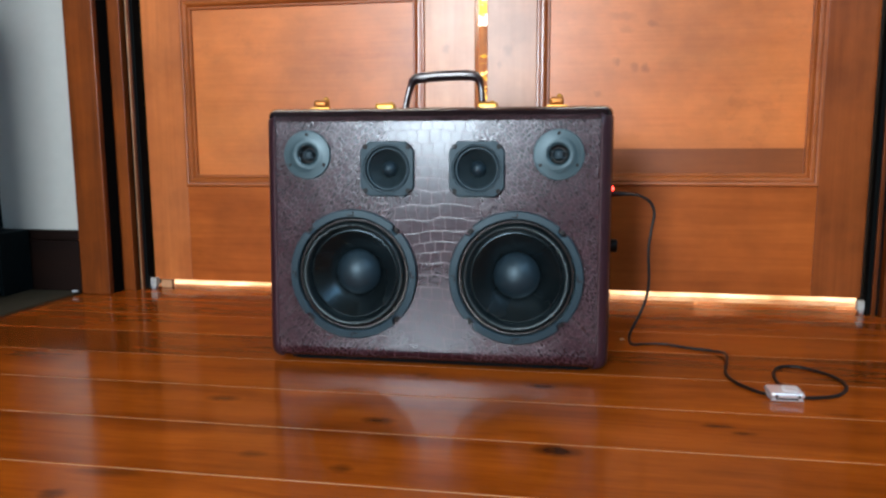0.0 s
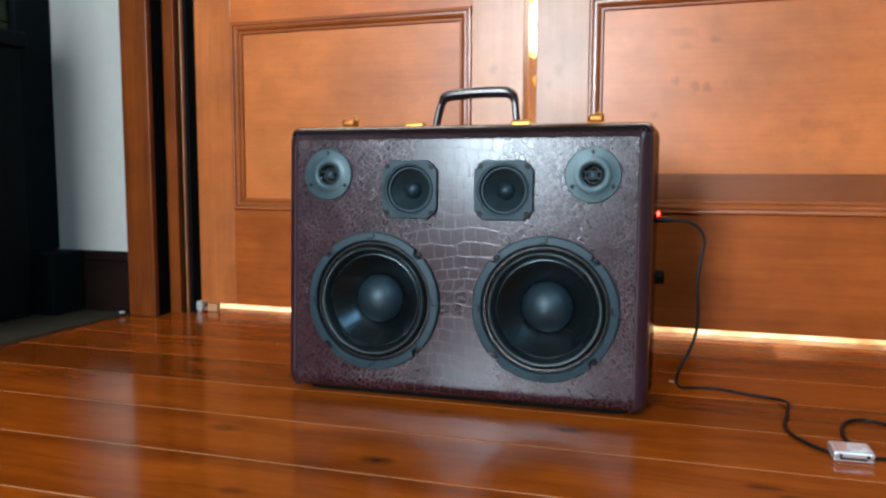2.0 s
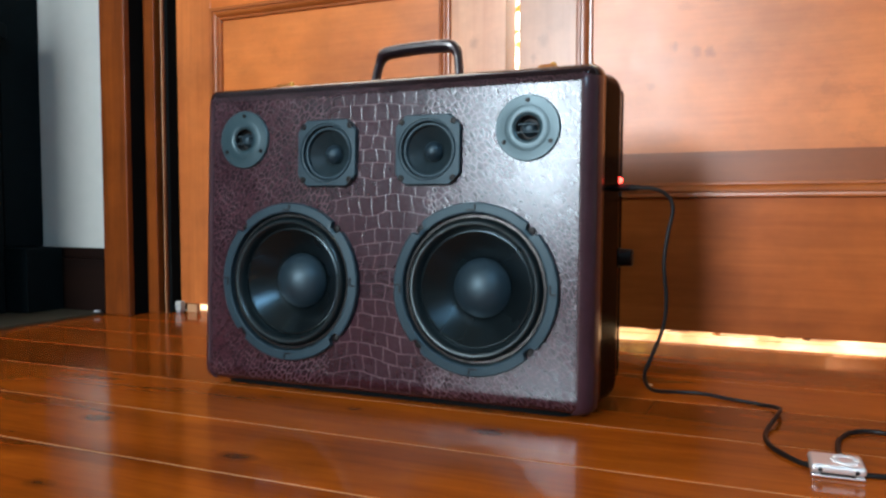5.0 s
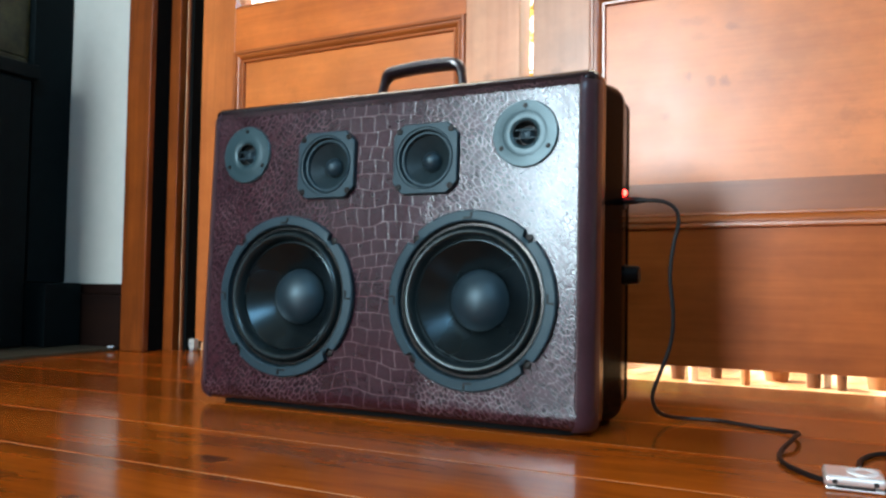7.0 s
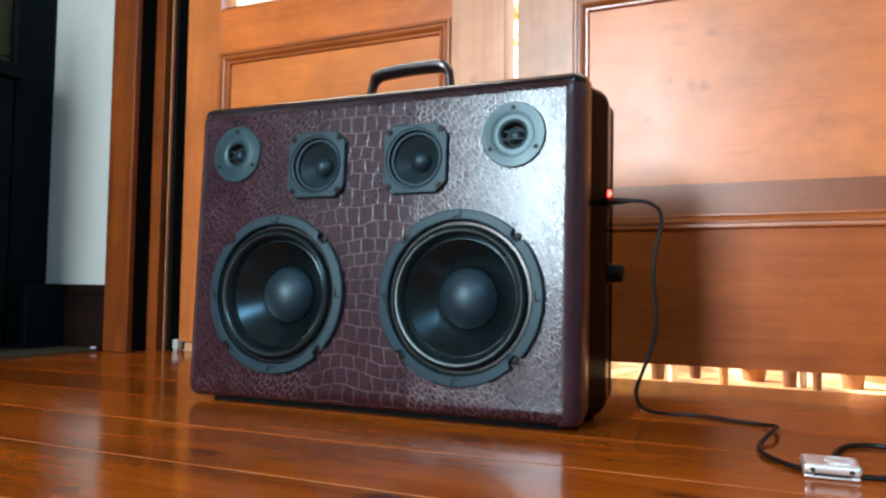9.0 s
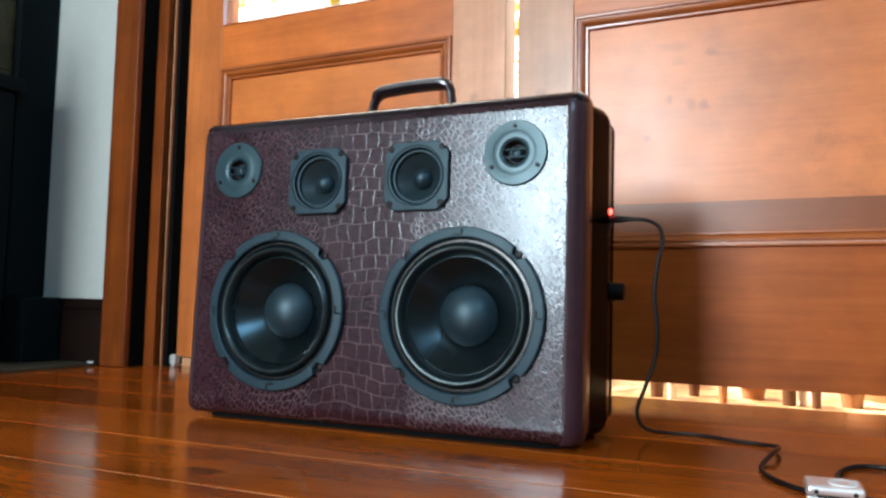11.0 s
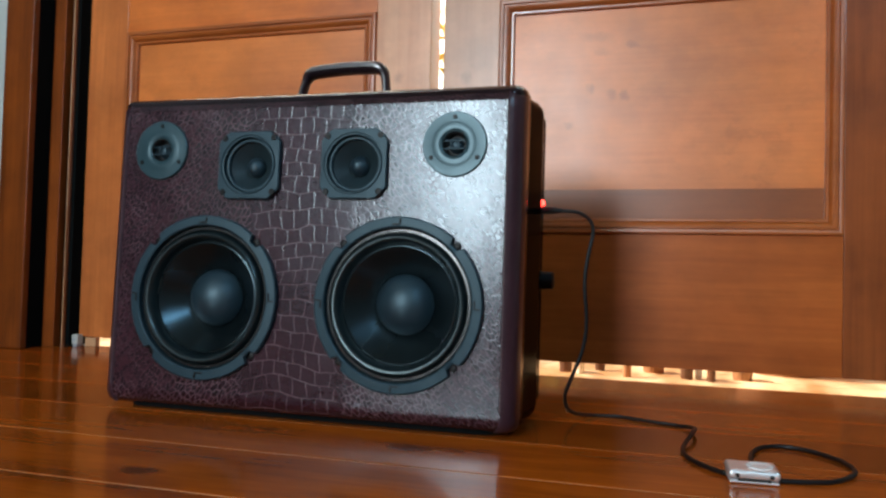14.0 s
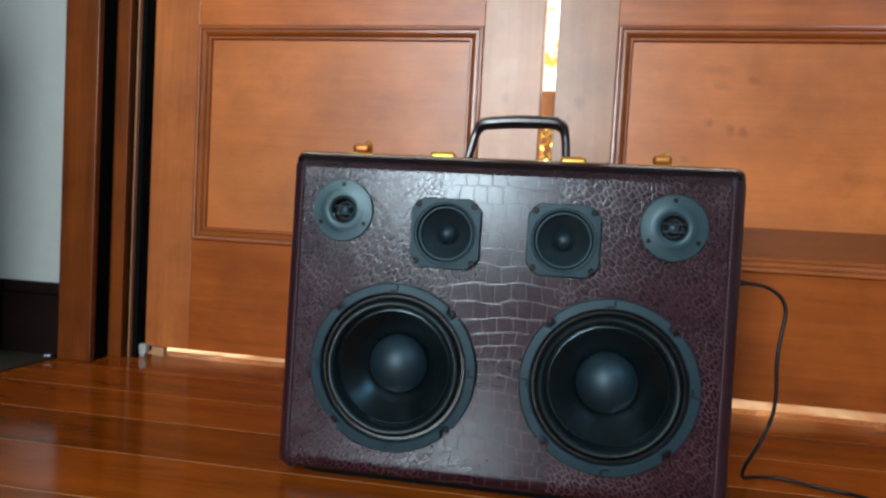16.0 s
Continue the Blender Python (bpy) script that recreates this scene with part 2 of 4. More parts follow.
M_CAP = plain("soft_black_dust_cap", (0.0055, 0.0140, 0.0205), 0.50, grain=200, bump=0.06, spec=0.75, tint=(0.62, 0.88, 1.0))
M_SHADE_BLACK = plain("gap_shade_black", (0.0040, 0.0050, 0.0050), 0.9, spec=0.04)
M_DARK = plain("deep_black", (0.004, 0.004, 0.004), 0.6)
M_SCREW = plain("black_screw", (0.003, 0.003, 0.003), 0.45, spec=0.2)
M_BRASS = plain("polished_brass", (0.70, 0.33, 0.055), 0.33, metal=0.65, grain=90, depth=0.1)
M_BRASS_BROWN = plain("brown_tinted_brass", (0.50, 0.18, 0.04), 0.38, metal=0.7, grain=90, depth=0.3)
M_SILVER = plain("silver_aluminium", (0.86, 0.86, 0.87), 0.30, metal=0.7, grain=400, depth=0.04, bump=0.05)
M_WHITE = plain("white_plastic", (0.80, 0.80, 0.80), 0.3, depth=0.03)
M_BRACKET = plain("grey_white_plastic", (0.42, 0.41, 0.37), 0.45, grain=120, depth=0.3)
M_GREYPL = plain("grey_plastic", (0.30, 0.31, 0.33), 0.35, depth=0.05)
M_CABLE = plain("black_cable_rubber", (0.0045, 0.0045, 0.005), 0.48, grain=200, bump=0.1, spec=0.3)
M_IRON = plain("black_painted_mantel", (0.0030, 0.0062, 0.0070), 0.55, spec=0.06, grain=50, depth=0.3, bump=0.1)
M_SLATE = plain("grey_hearth_stone", (0.044, 0.036, 0.022), 0.6, spec=0.2, grain=30, depth=0.4, bump=0.5)
M_THREAD = plain("stitching_thread", (0.085, 0.045, 0.050), 0.7)
M_SILL = varnished_wood("threshold_wood", 0, (0.30, 0.10, 0.020), (0.16, 0.045, 0.008), 0.16, 1.0, 0.06, spec=0.6)


def deck_wood():
    """Oiled boards; the pale patches put sun dapples into the colour."""
    n = Nodes("dappled_deck_wood")
    seed = n.node("ObjectInfo", out=5)
    c = n.coords((1, 1, 1), True)
    grain = n.noise(n.coords((5, 120, 10), True, n.node("CombineXYZ", i0=n.math("MULTIPLY", seed, 9.0), i1=0.0, i2=0.0)), 1.0, 4.0, 0.6)
    patch = n.noise(n.vec("MULTIPLY", c, (1.0, 0.25, 1.0)), 9.0, 3.0, 0.6)
    color = n.mix(n.ramp(grain, (0.3, 0.0), (0.7, 1.0)), (0.24, 0.110, 0.036), (0.42, 0.22, 0.085))
    color = n.mix(n.ramp(patch, (0.42, 0.0), (0.62, 1.0)), color, (0.62, 0.46, 0.26))
    return n.done(color, 0.30, n.bump(grain, 0.1, 0.0006), spec=0.5)


M_DECK = deck_wood()
M_FENCE = varnished_wood("brown_fence_wood", 2, (0.36, 0.15, 0.045), (0.16, 0.055, 0.016), 0.7, 0.0)
M_TERRACOTTA = plain("terracotta_clay", (0.32, 0.14, 0.050), 0.8, grain=40, depth=0.2)


def olive_tiles():
    n = Nodes("mottled_olive_tile")
    c = n.coords()
    k = n.noise(c, 26.0, 6.0, 0.7)
    col = n.mix(n.ramp(k, (0.35, 0.0), (0.75, 1.0)), (0.004, 0.006, 0.003), (0.050, 0.046, 0.014))
    return n.done(col, 0.4, n.bump(k, 0.1, 0.001), spec=0.3)


M_TILE = olive_tiles()


def crocodile(name, fine_only=False):
    """Burgundy embossed leather: rows of broad oblong scales down the middle, small slanting ones to the sides."""
    n = Nodes(name)
    base = n.coords()

    def apart(v):
        sep = n.tree.nodes.new("ShaderNodeSeparateXYZ")
        n.put(sep.inputs[0], v)
        return sep.outputs

    def warped(scale, amount, seed):
        w = n.noise(n.vec("ADD", base, (seed, seed, seed)), scale, 2.0, 0.5, 1)
        return n.vec("MULTIPLY", n.vec("SUBTRACT", w, (0.5, 0.5, 0.5)), (amount, amount, amount))

    def voronoi(x, y, scale, rnd):
        v = n.node("CombineXYZ", i0=x, i1=y, i2=0.0)
        return n.node("TexVoronoi", sets={"feature": "DISTANCE_TO_EDGE", "voronoi_dimensions": "2D"}, Vector=v, Scale=scale, Randomness=rnd)

    bent = n.vec("ADD", n.vec("ADD", base, warped(9.0, 0.030, 0.0)), warped(34.0, 0.009, 3.0))
    px, py, pz = apart(bent)
    if fine_only:
        small = voronoi(n.math("MULTIPLY", px, 1.6), n.math("ADD", py, pz), 190.0, 0.8)
        edge = n.ramp(small, (0.0, 0.0), (0.30, 1.0))
        strong, depth, streak = 0.4, 1.0, 0.0
    else:
        # rows sag towards the middle
        sag = n.math("MULTIPLY", n.math("MULTIPLY", px, px), 1.6)
        row = n.math("ADD", pz, sag)
        brick = n.tree.nodes.new("ShaderNodeTexBrick")
        brick.offset, brick.offset_frequency, brick.squash = 0.37, 2, 1.0
        n.put(brick.inputs["Vector"], n.node("CombineXYZ", i0=px, i1=row, i2=0.0))
        for key, value in (("Scale", 1.0), ("Mortar Size", 0.0011), ("Mortar Smooth", 1.0), ("Brick Width", 0.0158), ("Row Height", 0.0168), ("Bias", 0.0)):
            brick.inputs[key].default_value = value
        broad = n.math("SUBTRACT", 1.0, brick.outputs["Fac"])
        # small scales lie slantwise on both sides, mirrored about the middle
        side = n.math("ABSOLUTE", px)
        along = n.math("SUBTRACT", n.math("MULTIPLY", side, 0.62), n.math("MULTIPLY", pz, 0.78))
        cross = n.math("ADD", n.math("MULTIPLY", side, 0.78), n.math("MULTIPLY", pz, 0.62))
        middle = n.ramp(voronoi(n.math("MULTIPLY", along, 0.58), cross, 205.0, 0.9), (0.0, 0.0), (0.20, 1.0))
        small = n.ramp(voronoi(n.math("MULTIPLY", along, 0.45), cross, 275.0, 0.95), (0.0, 0.0), (0.22, 1.0))
        away = n.math("ABSOLUTE", apart(n.vec("ADD", base, warped(13.0, 0.07, 7.0)))[0])
        f1 = n.ramp(n.math("MULTIPLY", away, 4.0), (0.21, 0.0), (0.27, 1.0))
        f2 = n.ramp(n.math("MULTIPLY", away, 4.0), (0.62, 0.0), (0.86, 1.0))
        edge = n.mix(f2, n.mix(f1, broad, middle), small)
        # fine creases run along the slant of the small scales
        crease = n.noise(n.node("CombineXYZ", i0=n.math("MULTIPLY", along, 0.42), i1=cross, i2=0.0), 190.0, 2.0, 0.5)
        streak = n.math("MULTIPLY", n.math("MULTIPLY", crease, f1), 0.60)
        strong = n.ramp(n.math("MULTIPLY", away, 4.0), (0.15, 0.85), (0.30, 0.72), (0.65, 0.55))
        depth = n.ramp(n.math("MULTIPLY", away, 4.0), (0.20, 0.58), (0.30, 0.66), (0.60, 0.60))
    groove = n.ramp(edge, (0.0, 1.0), (0.28, 0.75), (0.55, 0.0))
    grain = n.noise(base, 520.0, 3.0, 0.6)
    wrinkle = n.noise(n.vec("MULTIPLY", bent, (1.0, 1.0, 2.0)), 150.0, 4.0, 0.65)
    worn = n.noise(base, 22.0, 4.0, 0.7)
    deep, pale = ((0.009, 0.0030, 0.0045), (0.022, 0.0078, 0.0105)) if fine_only else ((0.020, 0.0057, 0.0096), (0.038, 0.0112, 0.0166))
    tone = n.mix(n.ramp(n.noise(base, 12.0), (0.3, 0.0), (0.7, 1.0)), deep, pale)
    # wrinkles and creases are mixed darker
    tone = n.mix(n.ramp(wrinkle, (0.35, 0.30), (0.6, 0.0)), tone, (0.012, 0.004, 0.006))
    if not fine_only:
        tone = n.mix(n.math("MULTIPLY", f1, n.ramp(crease, (0.40, 0.45), (0.56, 0.0))), tone, (0.008, 0.0026, 0.0042))
    # pale groove lines put the glints on the scale edges into the colour
    light = n.math("MULTIPLY", n.math("MULTIPLY", groove, strong), n.ramp(worn, (0.34, 0.12), (0.58, 0.80)))
    col = n.mix(light, tone, (0.165, 0.092, 0.105))
    height = n.math("ADD", streak, n.math("MULTIPLY", n.ramp(edge, (0.0, 0.0), (0.45, 0.75), (1.0, 1.0)), depth))
    height = n.math("ADD", height, n.math("MULTIPLY", wrinkle, 0.8))
    nor = n.bump(grain, 0.12, 0.0002, n.bump(height, 0.54, 0.00022 if not fine_only else 0.0001))
    rough = n.math("ADD", n.math("ADD", n.math("MULTIPLY", worn, 0.14), n.math("MULTIPLY", wrinkle, 0.14)), 0.095)
    n.put(n.bsdf.inputs["Coat Normal"], nor)
    n.bsdf.inputs["Specular Tint"].default_value = (0.80, 0.93, 1.0, 1.0)
    return n.done(col, rough, nor, 0.0, 0.15, 0.12, 0.44)


M_CROC = crocodile("crocodile_leather")
M_HIDE = crocodile("fine_grain_leather", True)
M_BIND = plain("smooth_leather_binding", (0.030, 0.0112, 0.0170), 0.34, spec=0.52, grain=160, depth=0.35, bump=0.14)
# darker copy of the binding leather, with the turned sides' shade in it
M_SHELL = plain("shaded_leather_shell", (0.0085, 0.0034, 0.0050), 0.20, spec=0.40, grain=160, depth=0.25, bump=0.06)
M_EDGE_GLARE = plain("pale_edge_glare", (0.62, 0.44, 0.31), 0.20, grain=260, depth=0.6, bump=0.3)
M_GRIP = plain("polished_dark_leather", (0.014, 0.008, 0.011), 0.30, coat=0.15, spec=0.55, grain=120, depth=0.3, bump=0.1)
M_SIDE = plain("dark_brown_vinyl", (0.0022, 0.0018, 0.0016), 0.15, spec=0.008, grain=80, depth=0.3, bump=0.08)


def glass(name):
    n = Nodes(name)
    n.tree.nodes.remove(n.bsdf)
    g = n.node("BsdfGlass", Color=(0.96, 0.98, 0.97, 1), Roughness=0.0, IOR=1.45)
    n.put(n.tree.nodes["Material Output"].inputs[0], g)
    return n.mat


M_GLASS = glass("window_glass")


def led_light():
    n = Nodes("lit_red_led")
    n.bsdf.inputs["Emission Color"].default_value = (1.0, 0.03, 0.02, 1)
    n.bsdf.inputs["Emission Strength"].default_value = 6.0
    return n.done((0.6, 0.02, 0.02), 0.3)


M_LED = led_light()


# ---------------------------------------------------------------- mesh helpers
def finish(bm, name, material, angle=35):
    bmesh.ops.recalc_face_normals(bm, faces=bm.faces)
    me = bpy.data.meshes.new(name)
    bm.to_mesh(me)
    bm.free()
    me.materials.append(material)
    around = [[] for _ in me.vertices]
    for p in me.polygons:
        p.use_smooth = True
        for v in p.vertices:
            around[v].append((p.normal.copy(), p.area))
    # normals weighted by area, so that flat faces stay flat beside their rounded edges
    limit, normals = math.cos(radians(angle)), []
    for p in me.polygons:
        for v in p.vertices:
            n = Vector((0, 0, 0))
            for q, area in around[v]:
                if q.dot(p.normal) > limit:
                    n += q * area
            normals.append(n.normalized() if n.length > 0 else p.normal)
    me.normals_split_custom_set(normals)
    return me


def part(name, bm, material, parent=None, label="", angle=35):
    """Links a bmesh as one mesh object, under its thing or part."""
    ob = new(name, finish(bm, name, material, angle))
    ob.parent = parent
    return tagged(ob, label)


def thing(name, m, label, category, group="", kind=""):
    ob = new(name)
    ob.empty_display_size = 0.05
    ob.matrix_world = m
    return tagged(ob, label, category, group, kind)


def setting(name, bm, material, label, category):
    return tagged(part(name, bm, material), label, category, kind="structure")


def box(x0, x1, y0, y1, z0, z1, bevel=0.0, segments=2):
    bm = bmesh.new()
    bmesh.ops.create_cube(bm, size=1.0)
    for v in bm.verts:
        v.co = Vector(((x0 + x1) / 2 + v.co.x * (x1 - x0), (y0 + y1) / 2 + v.co.y * (y1 - y0), (z0 + z1) / 2 + v.co.z * (z1 - z0)))
    if bevel:
        bmesh.ops.bevel(bm, geom=list(bm.edges), offset=bevel, segments=segments, affect="EDGES", profile=0.5)
    return bm


def join(*bms):
    """Several bmeshes in one."""
    out = bms[0]
    for b in bms[1:]:
        me = bpy.data.meshes.new("joined")
        b.to_mesh(me)
        b.free()
        out.from_mesh(me)
        bpy.data.meshes.remove(me)
    return out


def wall_with_hole(x0, x1, z0, z1, hx0, hx1, hz0, hz1, y0, y1):
    """A wall along x, of real thickness, with one opening through it."""
    pieces = [box(x0, hx0, y0, y1, z0, z1), box(hx1, x1, y0, y1, z0, z1), box(hx0, hx1, y0, y1, hz1, z1)]
    if hz0 > z0:
        pieces.append(box(hx0, hx1, y0, y1, z0, hz0))
    return join(*pieces)


def lathe(profile, n=48, cx=0.0, cz=0.0, y0=0.0, radius=None):
    """Turns (radius, forward) pairs about an axis along y; forward is towards -y. radius(angle) scales the outermost ring."""
    bm = bmesh.new()
    rings = []
    for k, (r, h) in enumerate(profile):
        if r < 1e-6:
            rings.append([bm.verts.new((cx, y0 - h, cz))])
            continue
        ring = []
        for i in range(n):
            a = 2 * math.pi * i / n
            rr = r * (radius(a, k) if radius else 1.0)
            ring.append(bm.verts.new((cx + rr * math.cos(a), y0 - h, cz + rr * math.sin(a))))
        rings.append(ring)
    for a, b in zip(rings, rings[1:]):
        for i in range(n):
            j = (i + 1) % n
            if len(a) == 1 and len(b) == 1:
                continue
            if len(a) == 1:
                bm.faces.new((a[0], b[i], b[j]))
            elif len(b) == 1:
                bm.faces.new((a[i], b[0], a[j]))
            else:
                bm.faces.new((a[i], b[i], b[j], a[j]))
    return bm


def mitred(x0, x1, z0, z1, profile):
    """A moulding mitred round a rectangle in the xz plane; profile: (inward, y) pairs."""
    bm = bmesh.new()
    loops = []
    for d, y in profile:
        loops.append([bm.verts.new(p) for p in ((x0 + d, y, z0 + d), (x1 - d, y, z0 + d), (x1 - d, y, z1 - d), (x0 + d, y, z1 - d))])
    for a, b in zip(loops, loops[1:]):
        for i in range(4):
            j = (i + 1) % 4
            bm.faces.new((a[i], a[j], b[j], b[i]))
    return bm


def rounded_loop(w, h, r, n=6):
    """Corner-rounded rectangle of width w from z 0 to h."""
    pts = []
    for cx, cz, a0 in ((w / 2 - r, r, -90), (w / 2 - r, h - r, 0), (-w / 2 + r, h - r, 90), (-w / 2 + r, r, 180)):
        for i in range(n + 1):
            a = radians(a0 + 90 * i / n)
            pts.append((cx + r * math.cos(a), cz + r * math.sin(a)))
    return pts


def rounded_ring(w, h, r, profile):
    """A frame round a rounded rectangle; profile: (inward, y) pairs."""
    bm = bmesh.new()
    loops = []
    for d, y in profile:
        loops.append([bm.verts.new((x, y, z + d)) for x, z in rounded_loop(w - 2 * d, h - 2 * d, max(r - d, 0.0015))])
    n = len(loops[0])
    for a, b in zip(loops, loops[1:]):
        for i in range(n):
            bm.faces.new((a[i], a[(i + 1) % n], b[(i + 1) % n], b[i]))
    return bm


def pierced_plate(w, h, z0, r, y0, y1, holes):
    """A rounded plate with round holes (x, z, radius) through it."""
    bm = bmesh.new()
    for ring in [[(x, z + z0) for x, z in rounded_loop(w, h, r)]] + [[(x + q * math.cos(2 * math.pi * i / 56), z + q * math.sin(2 * math.pi * i / 56)) for i in range(56)] for x, z, q in holes]:
        vs = [bm.verts.new((x, y0, z)) for x, z in ring]
        for i in range(len(vs)):
            bm.edges.new((vs[i], vs[(i + 1) % len(vs)]))
    bmesh.ops.triangle_fill(bm, use_beauty=True, use_dissolve=False, edges=list(bm.edges))
    out = bmesh.ops.extrude_face_region(bm, geom=list(bm.faces))
    for v in (g for g in out["geom"] if isinstance(g, bmesh.types.BMVert)):
        v.co.y = y1
    return bm


def spline(points, steps=8):
    """A smooth line through the points."""
    p = [Vector(q) for q in points]
    p = [2 * p[0] - p[1]] + p + [2 * p[-1] - p[-2]]
    out = []
    for a, b, c, d in zip(p, p[1:], p[2:], p[3:]):
        for i in range(steps):
            t = i / steps
            out.append(0.5 * (2 * b + (c - a) * t + (2 * a - 5 * b + 4 * c - d) * t * t + (3 * b - a - 3 * c + d) * t ** 3))
    out.append(p[-2])
    return out


def tube(points, radius, sides=10, flat=None):
    """Sweeps a round section along points; radius may be a number or a function of the share of the way, flat widens it along y."""
    bm = bmesh.new()
    rings = []
    n = len(points)
    side = None
    for i, p in enumerate(points):
        t = (points[min(i + 1, n - 1)] - points[max(i - 1, 0)]).normalized()
        if side is None:
            side = t.cross(Vector((0, 1, 0) if abs(t.y) < 0.9 else (0, 0, 1))).normalized()
        side = (side - t * side.dot(t)).normalized()
        up = t.cross(side)
        r = radius(i / (n - 1)) if callable(radius) else radius
        rings.append([bm.verts.new(p + r * (math.cos(a) * side + math.sin(a) * up * (flat or 1.0))) for a in (2 * math.pi * k / sides for k in range(sides))])
    for a, b in zip(rings, rings[1:]):
        for k in range(sides):
            j = (k + 1) % sides
            bm.faces.new((a[k], a[j], b[j], b[k]))
    bm.faces.new(rings[0])
    bm.faces.new(rings[-1])
    return bm


# ---------------------------------------------------------------- the room's shell
WALL_Y = 1.455
DOOR_Y = 1.530
OPEN_X0, OPEN_X1, OPEN_TOP = -0.985, 0.565, 2.06
CEIL = 2.60

setting("wall_north", wall_with_hole(-2.4, 1.65, -0.2, CEIL, OPEN_X0, OPEN_X1, -0.2, OPEN_TOP, WALL_Y, WALL_Y + 0.17), M_WALL, "white painted wall round the double doors", "wall")
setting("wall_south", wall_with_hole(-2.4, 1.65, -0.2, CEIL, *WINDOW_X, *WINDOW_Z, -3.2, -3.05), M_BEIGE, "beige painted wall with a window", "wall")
setting("wall_east", join(box(1.5, 1.65, -3.05, -1.3, -0.2, CEIL), box(1.5, 1.65, -0.4, WALL_Y, -0.2, CEIL), box(1.5, 1.65, -1.3, -0.4, -0.2, 1.6), box(1.5, 1.65, -1.3, -0.4, 2.4, CEIL)), M_BEIGE, "beige painted side wall with a small high window", "wall")
setting("wall_west", box(-2.55, -2.4, -3.2, 1.625, -0.2, CEIL), M_WALL, "white painted side wall", "wall")
setting("chimney_breast", box(-2.4, -1.25, -0.35, WALL_Y, 0.0, CEIL), M_WALL, "white painted chimney breast", "wall")
setting("ceiling", box(-2.4, 1.5, -3.05, WALL_Y, CEIL - 0.02, CEIL + 0.1), M_CEIL, "plain white ceiling", "ceiling")

# ---------------------------------------------------------------- the double doors
PROFILE = tuple((d, DOOR_Y + h) for d, h in (
    (0.0000, 0.0010), (0.0004, -0.0030), (0.0015, -0.0056), (0.0040, -0.0062), (0.0072, -0.0052), (0.0082, -0.0020), (0.0092, -0.0020), (0.0098, -0.0042), (0.0125, -0.0044),
    (0.0160, -0.0026), (0.0185, 0.0010), (0.0196, 0.0024), (0.0204, 0.0012), (0.0232, 0.0014), (0.0244, 0.0028), (0.0248, 0.0110)))


def door(name, x0, x1, px0, px1, pz0, pz1, gz0, zb, label, banded):
    d = thing(name, pose(0, 0, 0), label, "door", kind="structure")
    back, top = DOOR_Y + 0.050, 2.02
    for a, b in ((x0, px0), (px1, x1)):
        inner = -0.4 < (a + b) / 2 < -0.05
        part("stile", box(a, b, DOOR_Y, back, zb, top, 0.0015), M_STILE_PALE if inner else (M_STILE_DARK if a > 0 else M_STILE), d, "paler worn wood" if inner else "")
    part("meeting_edge", box(x1, x1 + 0.0006, DOOR_Y + 0.001, back - 0.001, zb + 0.001, top - 0.001) if x1 < 0 else box(x0 - 0.0006, x0, DOOR_Y + 0.001, back - 0.001, zb + 0.001, top - 0.001), M_EDGE, d, "orange varnished edge")
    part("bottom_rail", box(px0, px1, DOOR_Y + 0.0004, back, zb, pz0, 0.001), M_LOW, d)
    part("middle_rail", box(px0, px1, DOOR_Y + 0.0004, back, pz1, gz0, 0.001), M_RAIL, d)
    part("top_rail", box(px0, px1, DOOR_Y + 0.0004, back, top - 0.10, top, 0.001), M_RAIL, d)
    part("panel_moulding", mitred(px0, px1, pz0, pz1, PROFILE), M_MOULD, d, angle=25)
    split = 0.300 if banded else pz0
    if banded:
        part("panel_board", box(px0 + 0.01, px1 - 0.01, DOOR_Y + 0.0085, DOOR_Y + 0.03, pz0 + 0.004, split + 0.004), M_BAND, d, "darker brown lower band of the panel")
    part("panel_board", box(px0 + 0.01, px1 - 0.01, DOOR_Y + 0.008, DOOR_Y + 0.03, split, pz1 - 0.004), M_PANEL, d)
    part("glazing_bead", mitred(px0, px1, gz0, top - 0.10, ((0, DOOR_Y + 0.001), (0.001, DOOR_Y - 0.001), (0.006, DOOR_Y + 0.004), (0.008, DOOR_Y + 0.018))), M_MOULD, d)
    pane = part("glass_pane", box(px0, px1, DOOR_Y + 0.018, DOOR_Y + 0.022, gz0, top - 0.10), M_GLASS, d, "clear glass pane")
    pane.visible_shadow = False
    return d


door("door_1", -0.921, -0.214, -0.833, -0.313, 0.223, 0.611, 0.700, 0.019, "orange-brown varnished pine door with glass above a panel", False)
door("door_2", -0.190, 0.503, -0.095, 0.418, 0.230, 0.613, 0.698, 0.026, "orange-brown varnished pine door beside a narrow bright gap", True)


